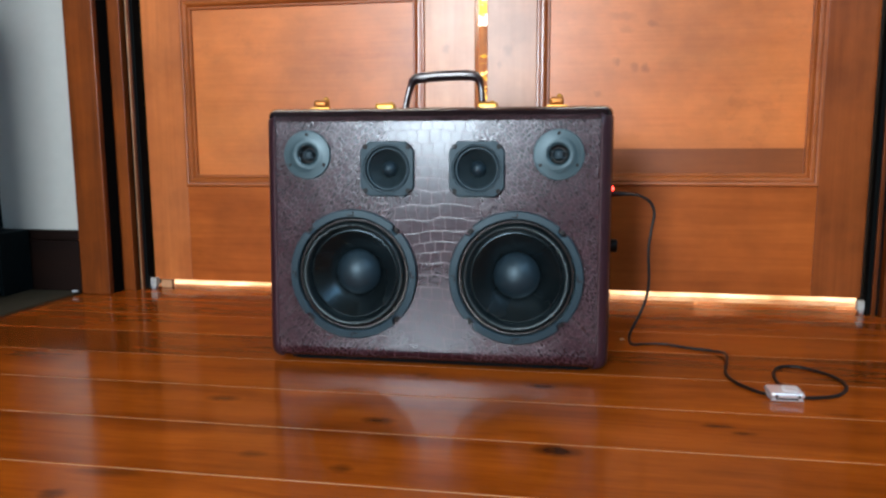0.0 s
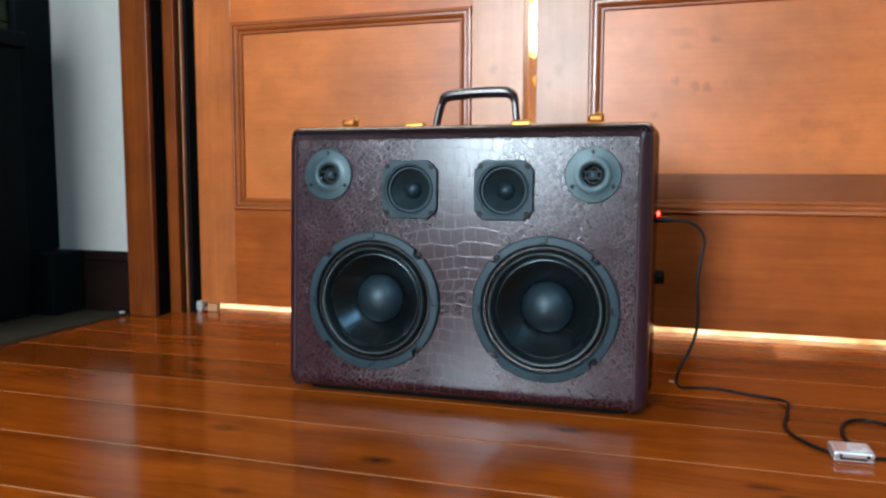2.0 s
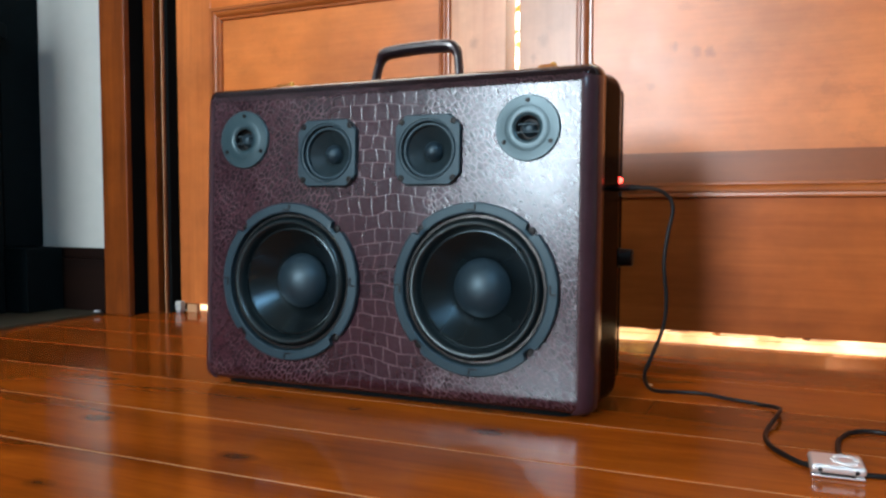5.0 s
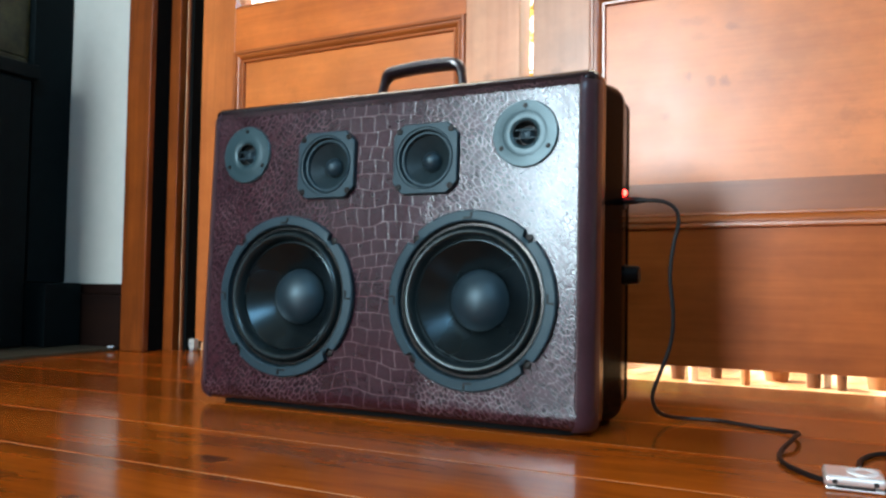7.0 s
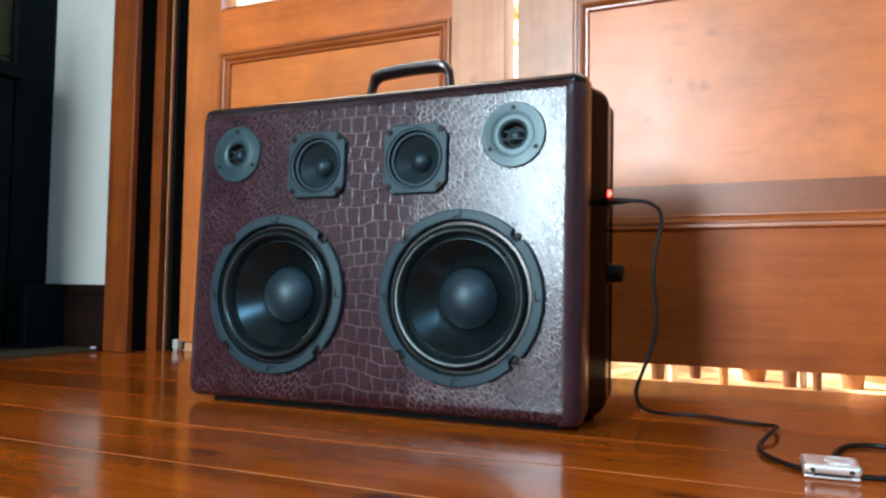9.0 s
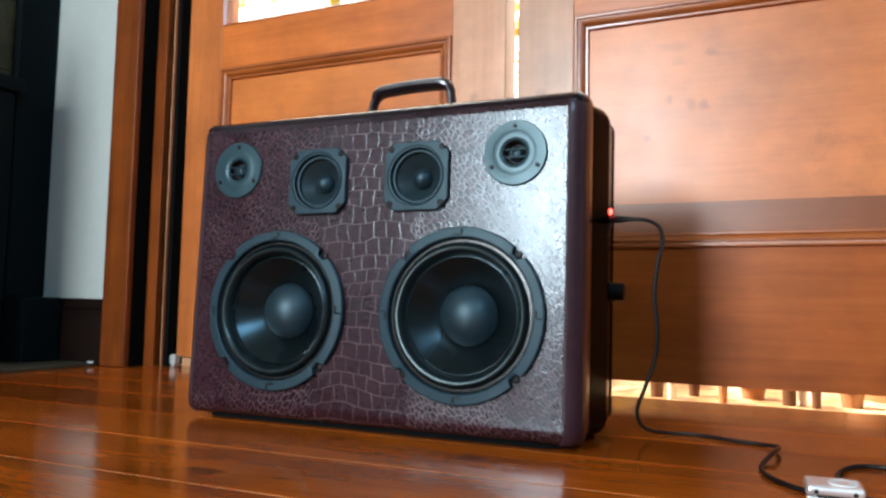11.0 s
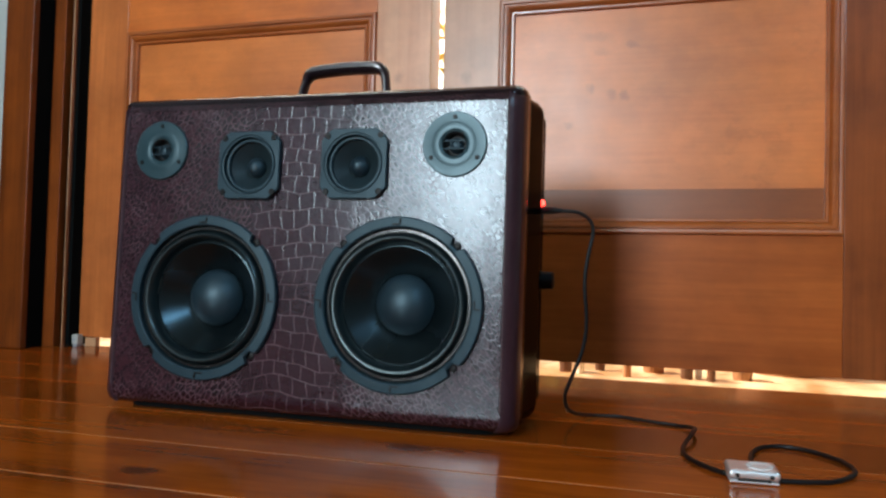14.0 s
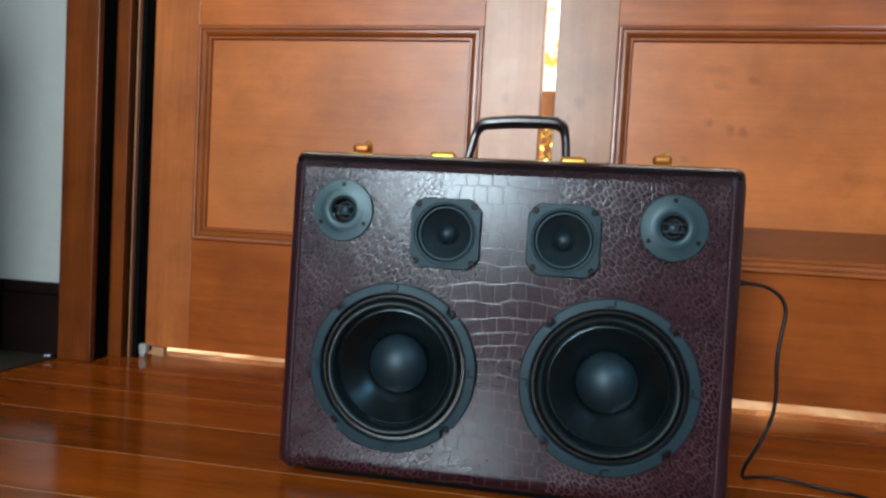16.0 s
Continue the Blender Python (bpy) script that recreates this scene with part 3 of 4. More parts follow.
def jamb(name, side):
    """The stepped timber frame at one side of the opening; side -1 or 1."""
    d = thing(name, pose(0, 0, 0), "dark red-brown stained timber door frame with stepped edges", "door frame", kind="structure")
    c = -0.209

    def b(u0, u1, y0, y1, bev=0.0015):
        a, e = sorted((c + side * u0, c + side * u1))
        return box(a, e, y0, y1, 0.0, OPEN_TOP - 0.01, bev)

    part("architrave", b(0.7610, 0.8275, 1.4400, 1.4545, 0.003), M_JAMB, d)
    part("lining", b(0.7372, 0.7648, 1.4930, 1.600, 0.0012), M_JAMB, d)
    # black fills put the shade of the frame's slots into colour
    part("slot_side", b(0.7649, 0.7755, 1.4548, 1.600, 0.0), M_SHADE_BLACK, d, "black strip standing for shade in the slot")
    part("slot_back", b(0.7302, 0.7371, 1.5120, 1.600, 0.0), M_SHADE_BLACK, d, "black strip standing for shade in the slot")
    part("stop_bead", b(0.7232, 0.7282, 1.5050, 1.5090, 0.0008), M_JAMB, d)
    part("stop_edge", b(0.7284, 0.7300, 1.5045, 1.5090, 0.0005), M_PALE if side < 0 else M_JAMB, d, "pale worn edge strip" if side < 0 else "")
    part("stop", b(0.7160, 0.7301, 1.5092, 1.526, 0.0), M_SHADE_BLACK, d, "black strip standing for shade in the slot")
    return d


jamb("door_frame_1", -1)
jamb("door_frame_2", 1)
head = thing("door_frame_3", pose(0, 0, 0), "dark red-brown stained timber head over the doors", "door frame", kind="structure")
part("head_architrave", box(-1.0365, 0.6185, 1.440, 1.4545, OPEN_TOP - 0.009, OPEN_TOP + 0.06, 0.004), M_JAMB, head)
part("head_lining", box(-0.98, 0.56, 1.457, 1.6, 2.025, OPEN_TOP - 0.001), M_JAMB, head)

for nm, a, b in (("baseboard_1", -1.25, -1.0370), ("baseboard_2", 0.6190, 1.5)):
    sk = join(box(a, b, 1.440, 1.4545, 0.0, 0.112, 0.001), box(a, b, 1.444, 1.4545, 0.1122, 0.134, 0.003))
    setting(nm, sk, M_SKIRT, "dark stained timber baseboard", "baseboard")


def bracket(x, blocked):
    t = thing("floor_bracket", pose(x, 1.532, 0.0), "small grey-white plastic door bracket on the floor", "bracket", "brackets at the doors' feet")
    part("base_plate", box(-0.006, 0.006, -0.012, -0.001, 0.0, 0.0052, 0.0005), M_GREYPL, t)
    part("block", box(-0.0105, 0.0105, -0.0145, 0.000, 0.005, 0.0235, 0.002), M_BRACKET, t)
    part("pin", lathe(((0.0, 0.0020), (0.0028, 0.0020), (0.0034, 0.0012), (0.0034, 0.0)), 12, 0.001, 0.013, -0.0145), M_GREYPL, t)
    # added block, put under the door to dim the bright gap
    if blocked:
        part("packer", box(0.0110, 0.0360, 0.004, 0.016, 0.0, 0.0170, 0.001), M_PALE, t, "added pale block that dims the gap under the door")


bracket(-0.922, True)
bracket(0.506, False)

# ---------------------------------------------------------------- fireplace
fire = thing("fireplace", pose(0, 0, 0), "black painted fireplace surround with mottled olive tiles", "fireplace", kind="structure")
for y0, y1 in ((1.365, 1.4535), (-0.32, -0.23)):
    part("pilaster", box(-1.249, -1.225, y0, y1, 0.135, 1.10, 0.003), M_IRON, fire)
    part("plinth", box(-1.249, -1.150, y0 - 0.01, y1 - 0.016, 0.0065, 0.135, 0.003), M_IRON, fire)
part("shelf", box(-1.249, -1.10, -0.34, 1.43, 1.10, 1.14, 0.004), M_IRON, fire)
part("lintel", box(-1.249, -1.232, -0.23, 1.365, 0.90, 1.10), M_IRON, fire)
for y0, y1 in ((1.11, 1.364), (-0.229, 0.02)):
    for k in range(6):
        part("tile", box(-1.249, -1.240, y0 + 0.001, y1 - 0.001, 0.0065 + 0.149 * k, 0.1535 + 0.149 * k, 0.0015), M_TILE, fire)
part("firebox", box(-1.2495, -1.244, 0.02, 1.109, 0.0065, 0.8985), M_DARK, fire)
part("stove_body", box(-1.2435, -1.190, 0.35, 1.34, 0.0065, 0.545, 0.006), M_IRON, fire)
part("stove_top", box(-1.2435, -1.180, 0.33, 1.352, 0.5455, 0.575, 0.005), M_IRON, fire)
# unseen block, added to shade the wall strip beside the door frame
part("stove_front", box(-1.190, -1.090, 0.20, 0.80, 0.0065, 0.730, 0.008), M_IRON, fire)
setting("hearth", box(-1.2485, -1.038, -0.34, 1.4390, -0.001, 0.006, 0.002), M_SLATE, "grey-brown stone hearth slab flush in the boards", "hearth")


# ---------------------------------------------------------------- outside, beyond the doors
setting("ground", box(-60, 60, 1.63, 90, -0.30, -0.16), plain("dry_garden_ground", (0.34, 0.28, 0.17), 0.9, grain=6, depth=0.3), "dry pale garden ground", "ground")
# a glowing sheet in place of the overexposed brightness outdoors
def glowing_backdrop():
    n = Nodes("glowing_distance")
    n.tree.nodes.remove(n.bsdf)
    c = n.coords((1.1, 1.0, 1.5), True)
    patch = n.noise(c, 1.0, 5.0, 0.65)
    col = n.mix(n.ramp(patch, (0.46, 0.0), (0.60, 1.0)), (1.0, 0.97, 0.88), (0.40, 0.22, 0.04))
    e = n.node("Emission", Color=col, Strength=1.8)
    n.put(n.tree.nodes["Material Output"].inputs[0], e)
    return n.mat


setting("backdrop", box(-60, 60, 30, 30.2, -0.2, 48), glowing_backdrop(), "glowing backdrop in place of the bright garden distance", "backdrop")
setting("threshold", box(OPEN_X0, OPEN_X1, 1.5465, 1.628, -0.10, -0.010, 0.002), M_SILL, "glossy varnished timber threshold under the doors", "threshold")
deck = thing("deck", pose(0, 0, 0), "orange-brown oiled timber deck outside the doors", "deck", kind="structure")
board_mesh = finish(box(-2.2, 2.2, -0.045, 0.045, -0.03, 0, 0.002), "deck_board", M_DECK)
for i in range(24):
    b = new("deck_board", board_mesh)
    b.matrix_world = pose(0, 1.676 + 0.096 * i, -0.060)
    b.parent = deck


fence = thing("fence", pose(0, 4.25, -0.16), "brown stained timber garden fence", "fence")
slat = finish(box(-0.0609, 0.0609, 0, 0.022, 0.02, 1.12, 0.002), "fence_slat", M_FENCE)
for i in range(60):
    b = new("slat", slat)
    b.parent = fence
    b.matrix_basis = pose(-3.6 + 0.122 * i, 0, 0)
for z in (0.25, 0.9):
    part("cross_rail", box(-3.7, 3.7, 0.023, 0.063, z, z + 0.07), M_FENCE, fence)
for x in (-3.0, -1.2, 0.6, 2.4):
    part("post", box(x - 0.045, x + 0.045, 0.064, 0.154, 0, 1.15, 0.004), M_FENCE, fence)


def potted_shrub(x, y, s, seed):
    t = thing("potted_shrub", pose(x, y, -0.060), "terracotta pot with a yellow-leaved shrub in sunlight", "potted plant", "pots on the deck")
    part("pot", lathe(((0.0, 0.0), (0.10 * s, 0.0), (0.14 * s, 0.24 * s), (0.155 * s, 0.24 * s), (0.155 * s, 0.29 * s), (0.135 * s, 0.29 * s), (0.13 * s, 0.25 * s), (0.0, 0.25 * s)), 28), M_TERRACOTTA, t)
    t.children[-1].matrix_basis = pose(0, 0, 0, -90)
    rng = random.Random(seed)
    stem = tube(spline([(0, 0, 0.2 * s), (0.02, 0.01, 0.45 * s), (-0.01, 0.02, 0.75 * s)], 4), lambda u: 0.012 * (1.2 - u), 7)
    part("stem", stem, M_DECK, t)
    bm = bmesh.new()
    for _ in range(260):
        a, r, h = rng.uniform(0, 6.283), abs(rng.gauss(0, 0.13)) * s, rng.uniform(0.42, 1.05) * s
        p = Vector((r * math.cos(a), r * math.sin(a), h))
        u = Vector((rng.gauss(0, 1), rng.gauss(0, 1), rng.gauss(0, 0.6))).normalized() * 0.035 * s
        w = u.cross(Vector((rng.gauss(0, 1), rng.gauss(0, 1), 1))).normalized() * 0.013 * s
        bm.faces.new([bm.verts.new(q) for q in (p - u, p + w, p + u, p - w)])
    part("leaves", bm, M_LEAF, t)


M_LEAF = plain("yellow_leaves", (0.78, 0.50, 0.08), 0.6, grain=30, depth=0.4)
# the three nearest are hidden, added to dapple the light on the deck
for i, (x, y, s) in enumerate(((-1.55, 3.5, 1.75), (-1.22, 3.8, 1.6), (0.75, 3.6, 1.5), (0.80, 2.20, 0.9), (0.45, 2.30, 0.8), (-0.62, 2.25, 0.85), (-0.36, 3.40, 0.72), (-0.86, 3.30, 0.80))):
    potted_shrub(x, y, s, i)

# small pots, added in place of unidentified bars and bright spots under the doors
M_GLAZE = plain("pale_glazed_clay", (0.72, 0.66, 0.52), 0.25, grain=40, depth=0.1)
M_UMBER = plain("dark_brown_clay", (0.10, 0.038, 0.012), 0.5, grain=40, depth=0.2)
SMALL_POTS = ((-0.045, 2.08, 0.018, 0.07, M_UMBER), (-0.010, 2.06, 0.012, 0.05, M_GLAZE), (0.028, 2.14, 0.015, 0.05, M_UMBER), (0.095, 2.05, 0.011, 0.08, M_TERRACOTTA), (0.150, 2.16, 0.030, 0.04, M_TERRACOTTA),
              (0.222, 2.08, 0.017, 0.09, M_UMBER), (0.247, 2.10, 0.010, 0.06, M_GLAZE), (0.272, 2.06, 0.011, 0.07, M_UMBER), (0.340, 2.12, 0.026, 0.05, M_TERRACOTTA),
              (-0.62, 2.25, 0.016, 0.08, M_TERRACOTTA), (-0.80, 2.12, 0.012, 0.06, M_UMBER), (0.46, 2.26, 0.016, 0.06, M_TERRACOTTA))
POT_LABELS = {M_GLAZE: "small pale pot in place of a bright spot on the deck", M_UMBER: "small dark brown pot in place of a bar on the deck", M_TERRACOTTA: "small terracotta pot in place of a bar on the deck"}
for x, y, r, h, clay in SMALL_POTS:
    t = thing("small_pot", pose(x, y, -0.060), POT_LABELS[clay], "flower pot", "small pots on the deck")
    part("pot", lathe(((0.0, 0.0), (0.75 * r, 0.0), (0.92 * r, 0.75 * h), (1.06 * r, 0.75 * h), (1.08 * r, h), (0.95 * r, h), (0.85 * r, 0.8 * h), (0.0, 0.8 * h)), 18), clay, t)
    t.children[-1].matrix_basis = pose(0, 0, 0, -90)

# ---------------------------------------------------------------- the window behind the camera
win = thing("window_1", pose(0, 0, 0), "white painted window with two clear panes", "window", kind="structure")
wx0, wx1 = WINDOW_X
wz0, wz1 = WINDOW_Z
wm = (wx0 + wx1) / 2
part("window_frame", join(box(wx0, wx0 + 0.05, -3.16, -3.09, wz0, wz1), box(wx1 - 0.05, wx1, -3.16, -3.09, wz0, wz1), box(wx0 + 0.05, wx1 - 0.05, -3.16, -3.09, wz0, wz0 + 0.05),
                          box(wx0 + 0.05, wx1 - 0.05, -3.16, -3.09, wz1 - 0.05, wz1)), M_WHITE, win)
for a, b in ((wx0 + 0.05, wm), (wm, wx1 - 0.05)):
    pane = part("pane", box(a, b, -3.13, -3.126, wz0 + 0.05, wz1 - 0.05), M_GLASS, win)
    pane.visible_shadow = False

win = thing("window_2", pose(0, 0, 0), "small high white painted window with a clear pane", "window", kind="structure")
part("window_frame", join(box(1.54, 1.60, -1.30, -1.26, 1.6, 2.4), box(1.54, 1.60, -0.44, -0.40, 1.6, 2.4), box(1.54, 1.60, -1.26, -0.44, 1.6, 1.64), box(1.54, 1.60, -1.26, -0.44, 2.36, 2.4)), M_WHITE, win)
pane = part("pane", box(1.568, 1.572, -1.26, -0.44, 1.64, 2.36), M_GLASS, win)
pane.visible_shadow = False

# ---------------------------------------------------------------- the suitcase with loudspeakers
CASE_W, CASE_H, CASE_D = 0.482, 0.347, 0.178
case = thing("suitcase_speaker", pose(-0.2050, 1.0580, 0.0110, -2.4, 0, 1.3), "burgundy crocodile leather suitcase with six black loudspeakers on the floor", "speaker")
hw = CASE_W / 2
CR = 0.011
LEAN = math.tan(radians(2.4))
DROP = 0.0060


def levelled(bm):
    """The front leans back while the case itself stands level."""
    for v in bm.verts:
        v.co.z += LEAN * max(0.0, v.co.y)
    return bm


shell = rounded_ring(CASE_W, CASE_H, CR, ((0.012, 0.040), (0.0, 0.040), (0.0, 0.0260), (0.0008, 0.0180), (0.0026, 0.0122), (0.0050, 0.0082), (0.0080, 0.0052), (0.0112, 0.0032), (0.0150, 0.0018), (0.0190, 0.0014), (0.0200, 0.034)))
for v in shell.verts:
    # the lower edge hangs down and turns under
    if v.co.z < 0.06:
        v.co.z -= DROP
    if v.co.z < 0.004 and v.co.y < 0.03:
        v.co.y += 0.7 * (0.004 - v.co.z)
part("front_shell", levelled(shell), M_SHELL, case)
DRIVERS = [(s * x + o, z, r) for s in (-1, 1) for x, o, z, r in ((0.1135, 0.0018, 0.118, 0.0805), (0.0620, -0.0005, 0.2650, 0.0325), (0.1740, -0.0035, 0.2842, 0.0200))]
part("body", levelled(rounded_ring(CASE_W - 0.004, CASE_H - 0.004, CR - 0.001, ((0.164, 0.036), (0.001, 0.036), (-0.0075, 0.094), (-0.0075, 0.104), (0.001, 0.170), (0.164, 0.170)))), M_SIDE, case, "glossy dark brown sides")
case.children[-1].matrix_basis = pose(0, 0, 0.002)
part("top_cover", levelled(box(-hw + 0.014, hw - 0.014, 0.0405, 0.1535, CASE_H - 0.004, CASE_H + 0.0024, 0.002)), M_HIDE, case)
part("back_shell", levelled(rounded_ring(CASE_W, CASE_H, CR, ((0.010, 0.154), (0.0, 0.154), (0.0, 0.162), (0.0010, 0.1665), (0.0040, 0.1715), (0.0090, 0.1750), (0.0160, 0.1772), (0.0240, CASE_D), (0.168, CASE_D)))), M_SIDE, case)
# pale strip puts the glare along the top edge into shape and colour
part("piping", tube(spline([(-hw + 0.014, 0.0180, CASE_H - 0.0030), (-0.1, 0.0180, CASE_H - 0.0022), (0.1, 0.0180, CASE_H - 0.0022), (hw - 0.014, 0.0180, CASE_H - 0.0030)], 8), lambda u: 0.0010 + 0.0017 * math.sin(math.pi * u), 8), M_EDGE_GLARE, case, "pale strip in place of the glare along the top edge")
part("front_panel", pierced_plate(CASE_W - 0.034, CASE_H - 0.0275, 0.0110, 0.004, 0.0, 0.006, DRIVERS), M_CROC, case, "embossed crocodile leather front")
# leather turned over the upper edge and under the lower one
for nm, rows in (("top_binding", ((CASE_H + 0.0004, 0.0265), (CASE_H - 0.0003, 0.0180), (CASE_H - 0.0020, 0.0120), (CASE_H - 0.0044, 0.0079), (CASE_H - 0.0073, 0.0047), (CASE_H - 0.0105, 0.0025), (CASE_H - 0.0140, 0.0009), (CASE_H - 0.0162, -0.0006), (CASE_H - 0.0175, -0.0007))),
                 ("bottom_binding", ((0.0135, -0.0006), (0.0110, -0.0006), (0.0070, 0.0002), (0.0035, 0.0014), (0.0005, 0.0036), (-0.0020, 0.0068), (-0.0040, 0.0110), (-0.0054, 0.0160), (-0.0062, 0.0220)))):
    wrap = bmesh.new()
    lines = [[wrap.verts.new((x, y, z)) for x in (-hw + 0.0150, -0.1, 0.0, 0.1, hw - 0.0150)] for z, y in rows]
    for a, b in zip(lines, lines[1:]):
        for m in range(4):
            wrap.faces.new((a[m], a[m + 1], b[m + 1], b[m]))
    part(nm, wrap, M_HIDE if nm == "top_binding" else M_CROC, case, "leather turned over the edge")
part("valance", box(-hw + 0.012, hw - 0.012, 0.098, 0.103, CASE_H - 0.0015, CASE_H + 0.0085, 0.0006), M_BRASS, case, "thin brass rail")
for s in (-1, 1):
    bm = box(-0.0008, 0.0008, -0.0008, 0.0008, -0.0016, 0.0016)
    me = finish(bm, "stitch", M_THREAD)
    strip = bmesh.new()
    rows = []
    for k in range(25):
        z = 0.0015 - DROP + (CASE_H - 0.004 + DROP) * 0.5 * (1 - math.cos(math.pi * k / 24))
        d = max(0.0, CR - DROP - z, z - (CASE_H - CR))
        edge = hw - 0.0015 - (CR - math.sqrt(max(0.0, CR * CR - d * d)))
        rows.append([strip.verts.new((s * (edge - u), y + 0.7 * max(0.0, 0.004 - z) + 1.1 * max(0.0, z - CASE_H + 0.012), z)) for u, y in ((-0.0018, 0.0255), (-0.0012, 0.0165), (0.0004, 0.0110), (0.0027, 0.0068), (0.0055, 0.0036), (0.0085, 0.0012), (0.0116, -0.0002), (0.0138, -0.0006), (0.0150, 0.0002), (0.0154, 0.0014))])
    for a, b in zip(rows, rows[1:]):
        for m in range(len(a) - 1):
            strip.faces.new((a[m], a[m + 1], b[m + 1], b[m]))
    part("edge_binding", strip, M_BIND, case, "stitched leather edge binding")
    for k in range(62):
        st = new("stitch", me)
        st.parent = case
        st.matrix_basis = pose(s * (hw - 0.0150), -0.0012, 0.018 + 0.005 * k)
# the black base also stands for the shade under the case
base = box(-0.222, 0.226, 0.016, 0.168, -0.01, 0.003, 0.0)
bmesh.ops.bevel(base, geom=[e for e in base.edges if abs(e.verts[0].co.z - e.verts[1].co.z) > 0.005], offset=0.028, segments=5, affect="EDGES", profile=0.5)
for v in base.verts:
    if v.co.z < 0:
        v.co.z = -0.0106 + LEAN * v.co.y
    else:
        v.co.z += LEAN * v.co.y
part("base_runner", base, M_SHADE_BLACK, case, "black base, also in place of the shade under the case")


def screw(x, z, y, r, parent):
    s = part("screw", lathe(((r, 0.0), (r, 0.0008), (0.75 * r, 0.0014), (0.30 * r, 0.0014), (0.28 * r, 0.0004), (0.0, 0.0004)), 12, x, z, y), M_SCREW, parent)
    return s


def woofer(x, z):
    t = part("woofer", lathe(((0.0, -0.030), (0.080, -0.030), (0.080, 0.0005)), 40, x, z), M_DARK, case, "black eight-lug bass loudspeaker")

    def rim(a, k):
        d = abs((math.degrees(a) + 45) % 90 - 0)
        d = min(d, 90 - d)
        return 0.930 if (d < 3.6 and k in (0, 1, 2)) else 1.0

    part("frame", lathe(((0.0910, 0.000), (0.0910, 0.0058), (0.0897, 0.0070), (0.0812, 0.0076), (0.0798, 0.0066), (0.0792, -0.004)), 180, x, z, 0, rim), M_FRAME, t)
    part("gasket", lathe(((0.0794, -0.0040), (0.0780, 0.0018), (0.0752, 0.0018), (0.0746, -0.0040)), 72, x, z), M_RUBBER, t, "black rubber gasket")
    part("surround", lathe(((0.0750, -0.0040), (0.0742, 0.0000), (0.0732, 0.0040), (0.0718, 0.0066), (0.0700, 0.0078), (0.0682, 0.0076), (0.0664, 0.0060), (0.0648, 0.0030), (0.0638, -0.0010), (0.0630, -0.0045)), 72, x, z), M_ROLL, t)
    part("cone", lathe(((0.0634, -0.0040), (0.0622, -0.0030), (0.0606, -0.0028), (0.0594, -0.0044), (0.0480, -0.0142), (0.0330, -0.0268), (0.0300, -0.0275)), 72, x, z), M_CONE, t)
    part("dust_cap", lathe(((0.0325, -0.0262), (0.0322, -0.0245), (0.0310, -0.0212), (0.0270, -0.0142), (0.0205, -0.0088), (0.0120, -0.0054), (0.0055, -0.0042), (0.0, -0.0040)), 48, x, z), M_CAP, t)
    for k in range(4):
        a = radians(45 + 90 * k)
        screw(x + 0.0872 * math.cos(a), z + 0.0872 * math.sin(a), -0.0012, 0.0042, t)
    for k in range(4):
        a = 90 * k
        clip = join(box(-0.007, 0.002, -0.0085, -0.0068, -0.0032, -0.0014, 0.0004), box(0.001, 0.0028, -0.0085, -0.0068, -0.0014, 0.0036, 0.0004))
        c = part("clip", clip, M_SCREW, t)
        c.matrix_basis = pose(x + 0.0852 * math.cos(radians(a)), 0, z + 0.0852 * math.sin(radians(a)), 0, 90 - a, 0)


def midrange(x, z):
    t = part("midrange", lathe(((0.0, -0.026), (0.030, -0.026), (0.033, 0.0)), 32, x, z), M_DARK, case, "black square midrange loudspeaker")
    w, c = 0.0375, 0.0115
    bm = bmesh.new()
    n = 64

    def at(a, k):
        dx, dz = math.cos(a), math.sin(a)
        m = min(w / max(abs(dx), 1e-6), w / max(abs(dz), 1e-6), (2 * w - c) / (abs(dx) + abs(dz)))
        return k * m * dx, k * m * dz

    loops = []
    for k, h in ((1.0, 0.0), (1.0, 0.0050), (0.975, 0.0062)):
        loops.append([bm.verts.new((x + at(2 * math.pi * i / n, k)[0], -h, z + at(2 * math.pi * i / n, k)[1])) for i in range(n)])
    for r, h in ((0.0338, 0.0064), (0.0332, 0.0048), (0.0322, 0.0048), (0.0316, 0.0066), (0.0306, 0.0064), (0.0300, -0.002)):
        loops.append([bm.verts.new((x + r * math.cos(2 * math.pi * i / n), -h, z + r * math.sin(2 * math.pi * i / n))) for i in range(n)])
    for a, b in zip(loops, loops[1:]):
        for i in range(n):
            bm.faces.new((a[i], a[(i + 1) % n], b[(i + 1) % n], b[i]))
    part("frame", bm, M_FRAME, t)
    part("surround", lathe(((0.0303, -0.0020), (0.0300, 0.0008), (0.0291, 0.0020), (0.0280, 0.0023), (0.0269, 0.0020), (0.0261, 0.0008), (0.0258, -0.0022)), 48, x, z), M_FRAME, t)
    part("cone", lathe(((0.0262, -0.0020), (0.0250, -0.0028), (0.0200, -0.0070), (0.0130, -0.0135), (0.0110, -0.0145)), 48, x, z), M_PAPER, t)
    part("dust_cap", lathe(((0.0112, -0.0146), (0.0110, -0.0120), (0.0098, -0.0088), (0.0072, -0.0058), (0.0040, -0.0040), (0.0, -0.0034)), 32, x, z), M_CAP, t)
    for sx in (-1, 1):
        for sz in (-1, 1):
            screw(x + sx * 0.0300, z + sz * 0.0300, -0.0060, 0.0035, t)


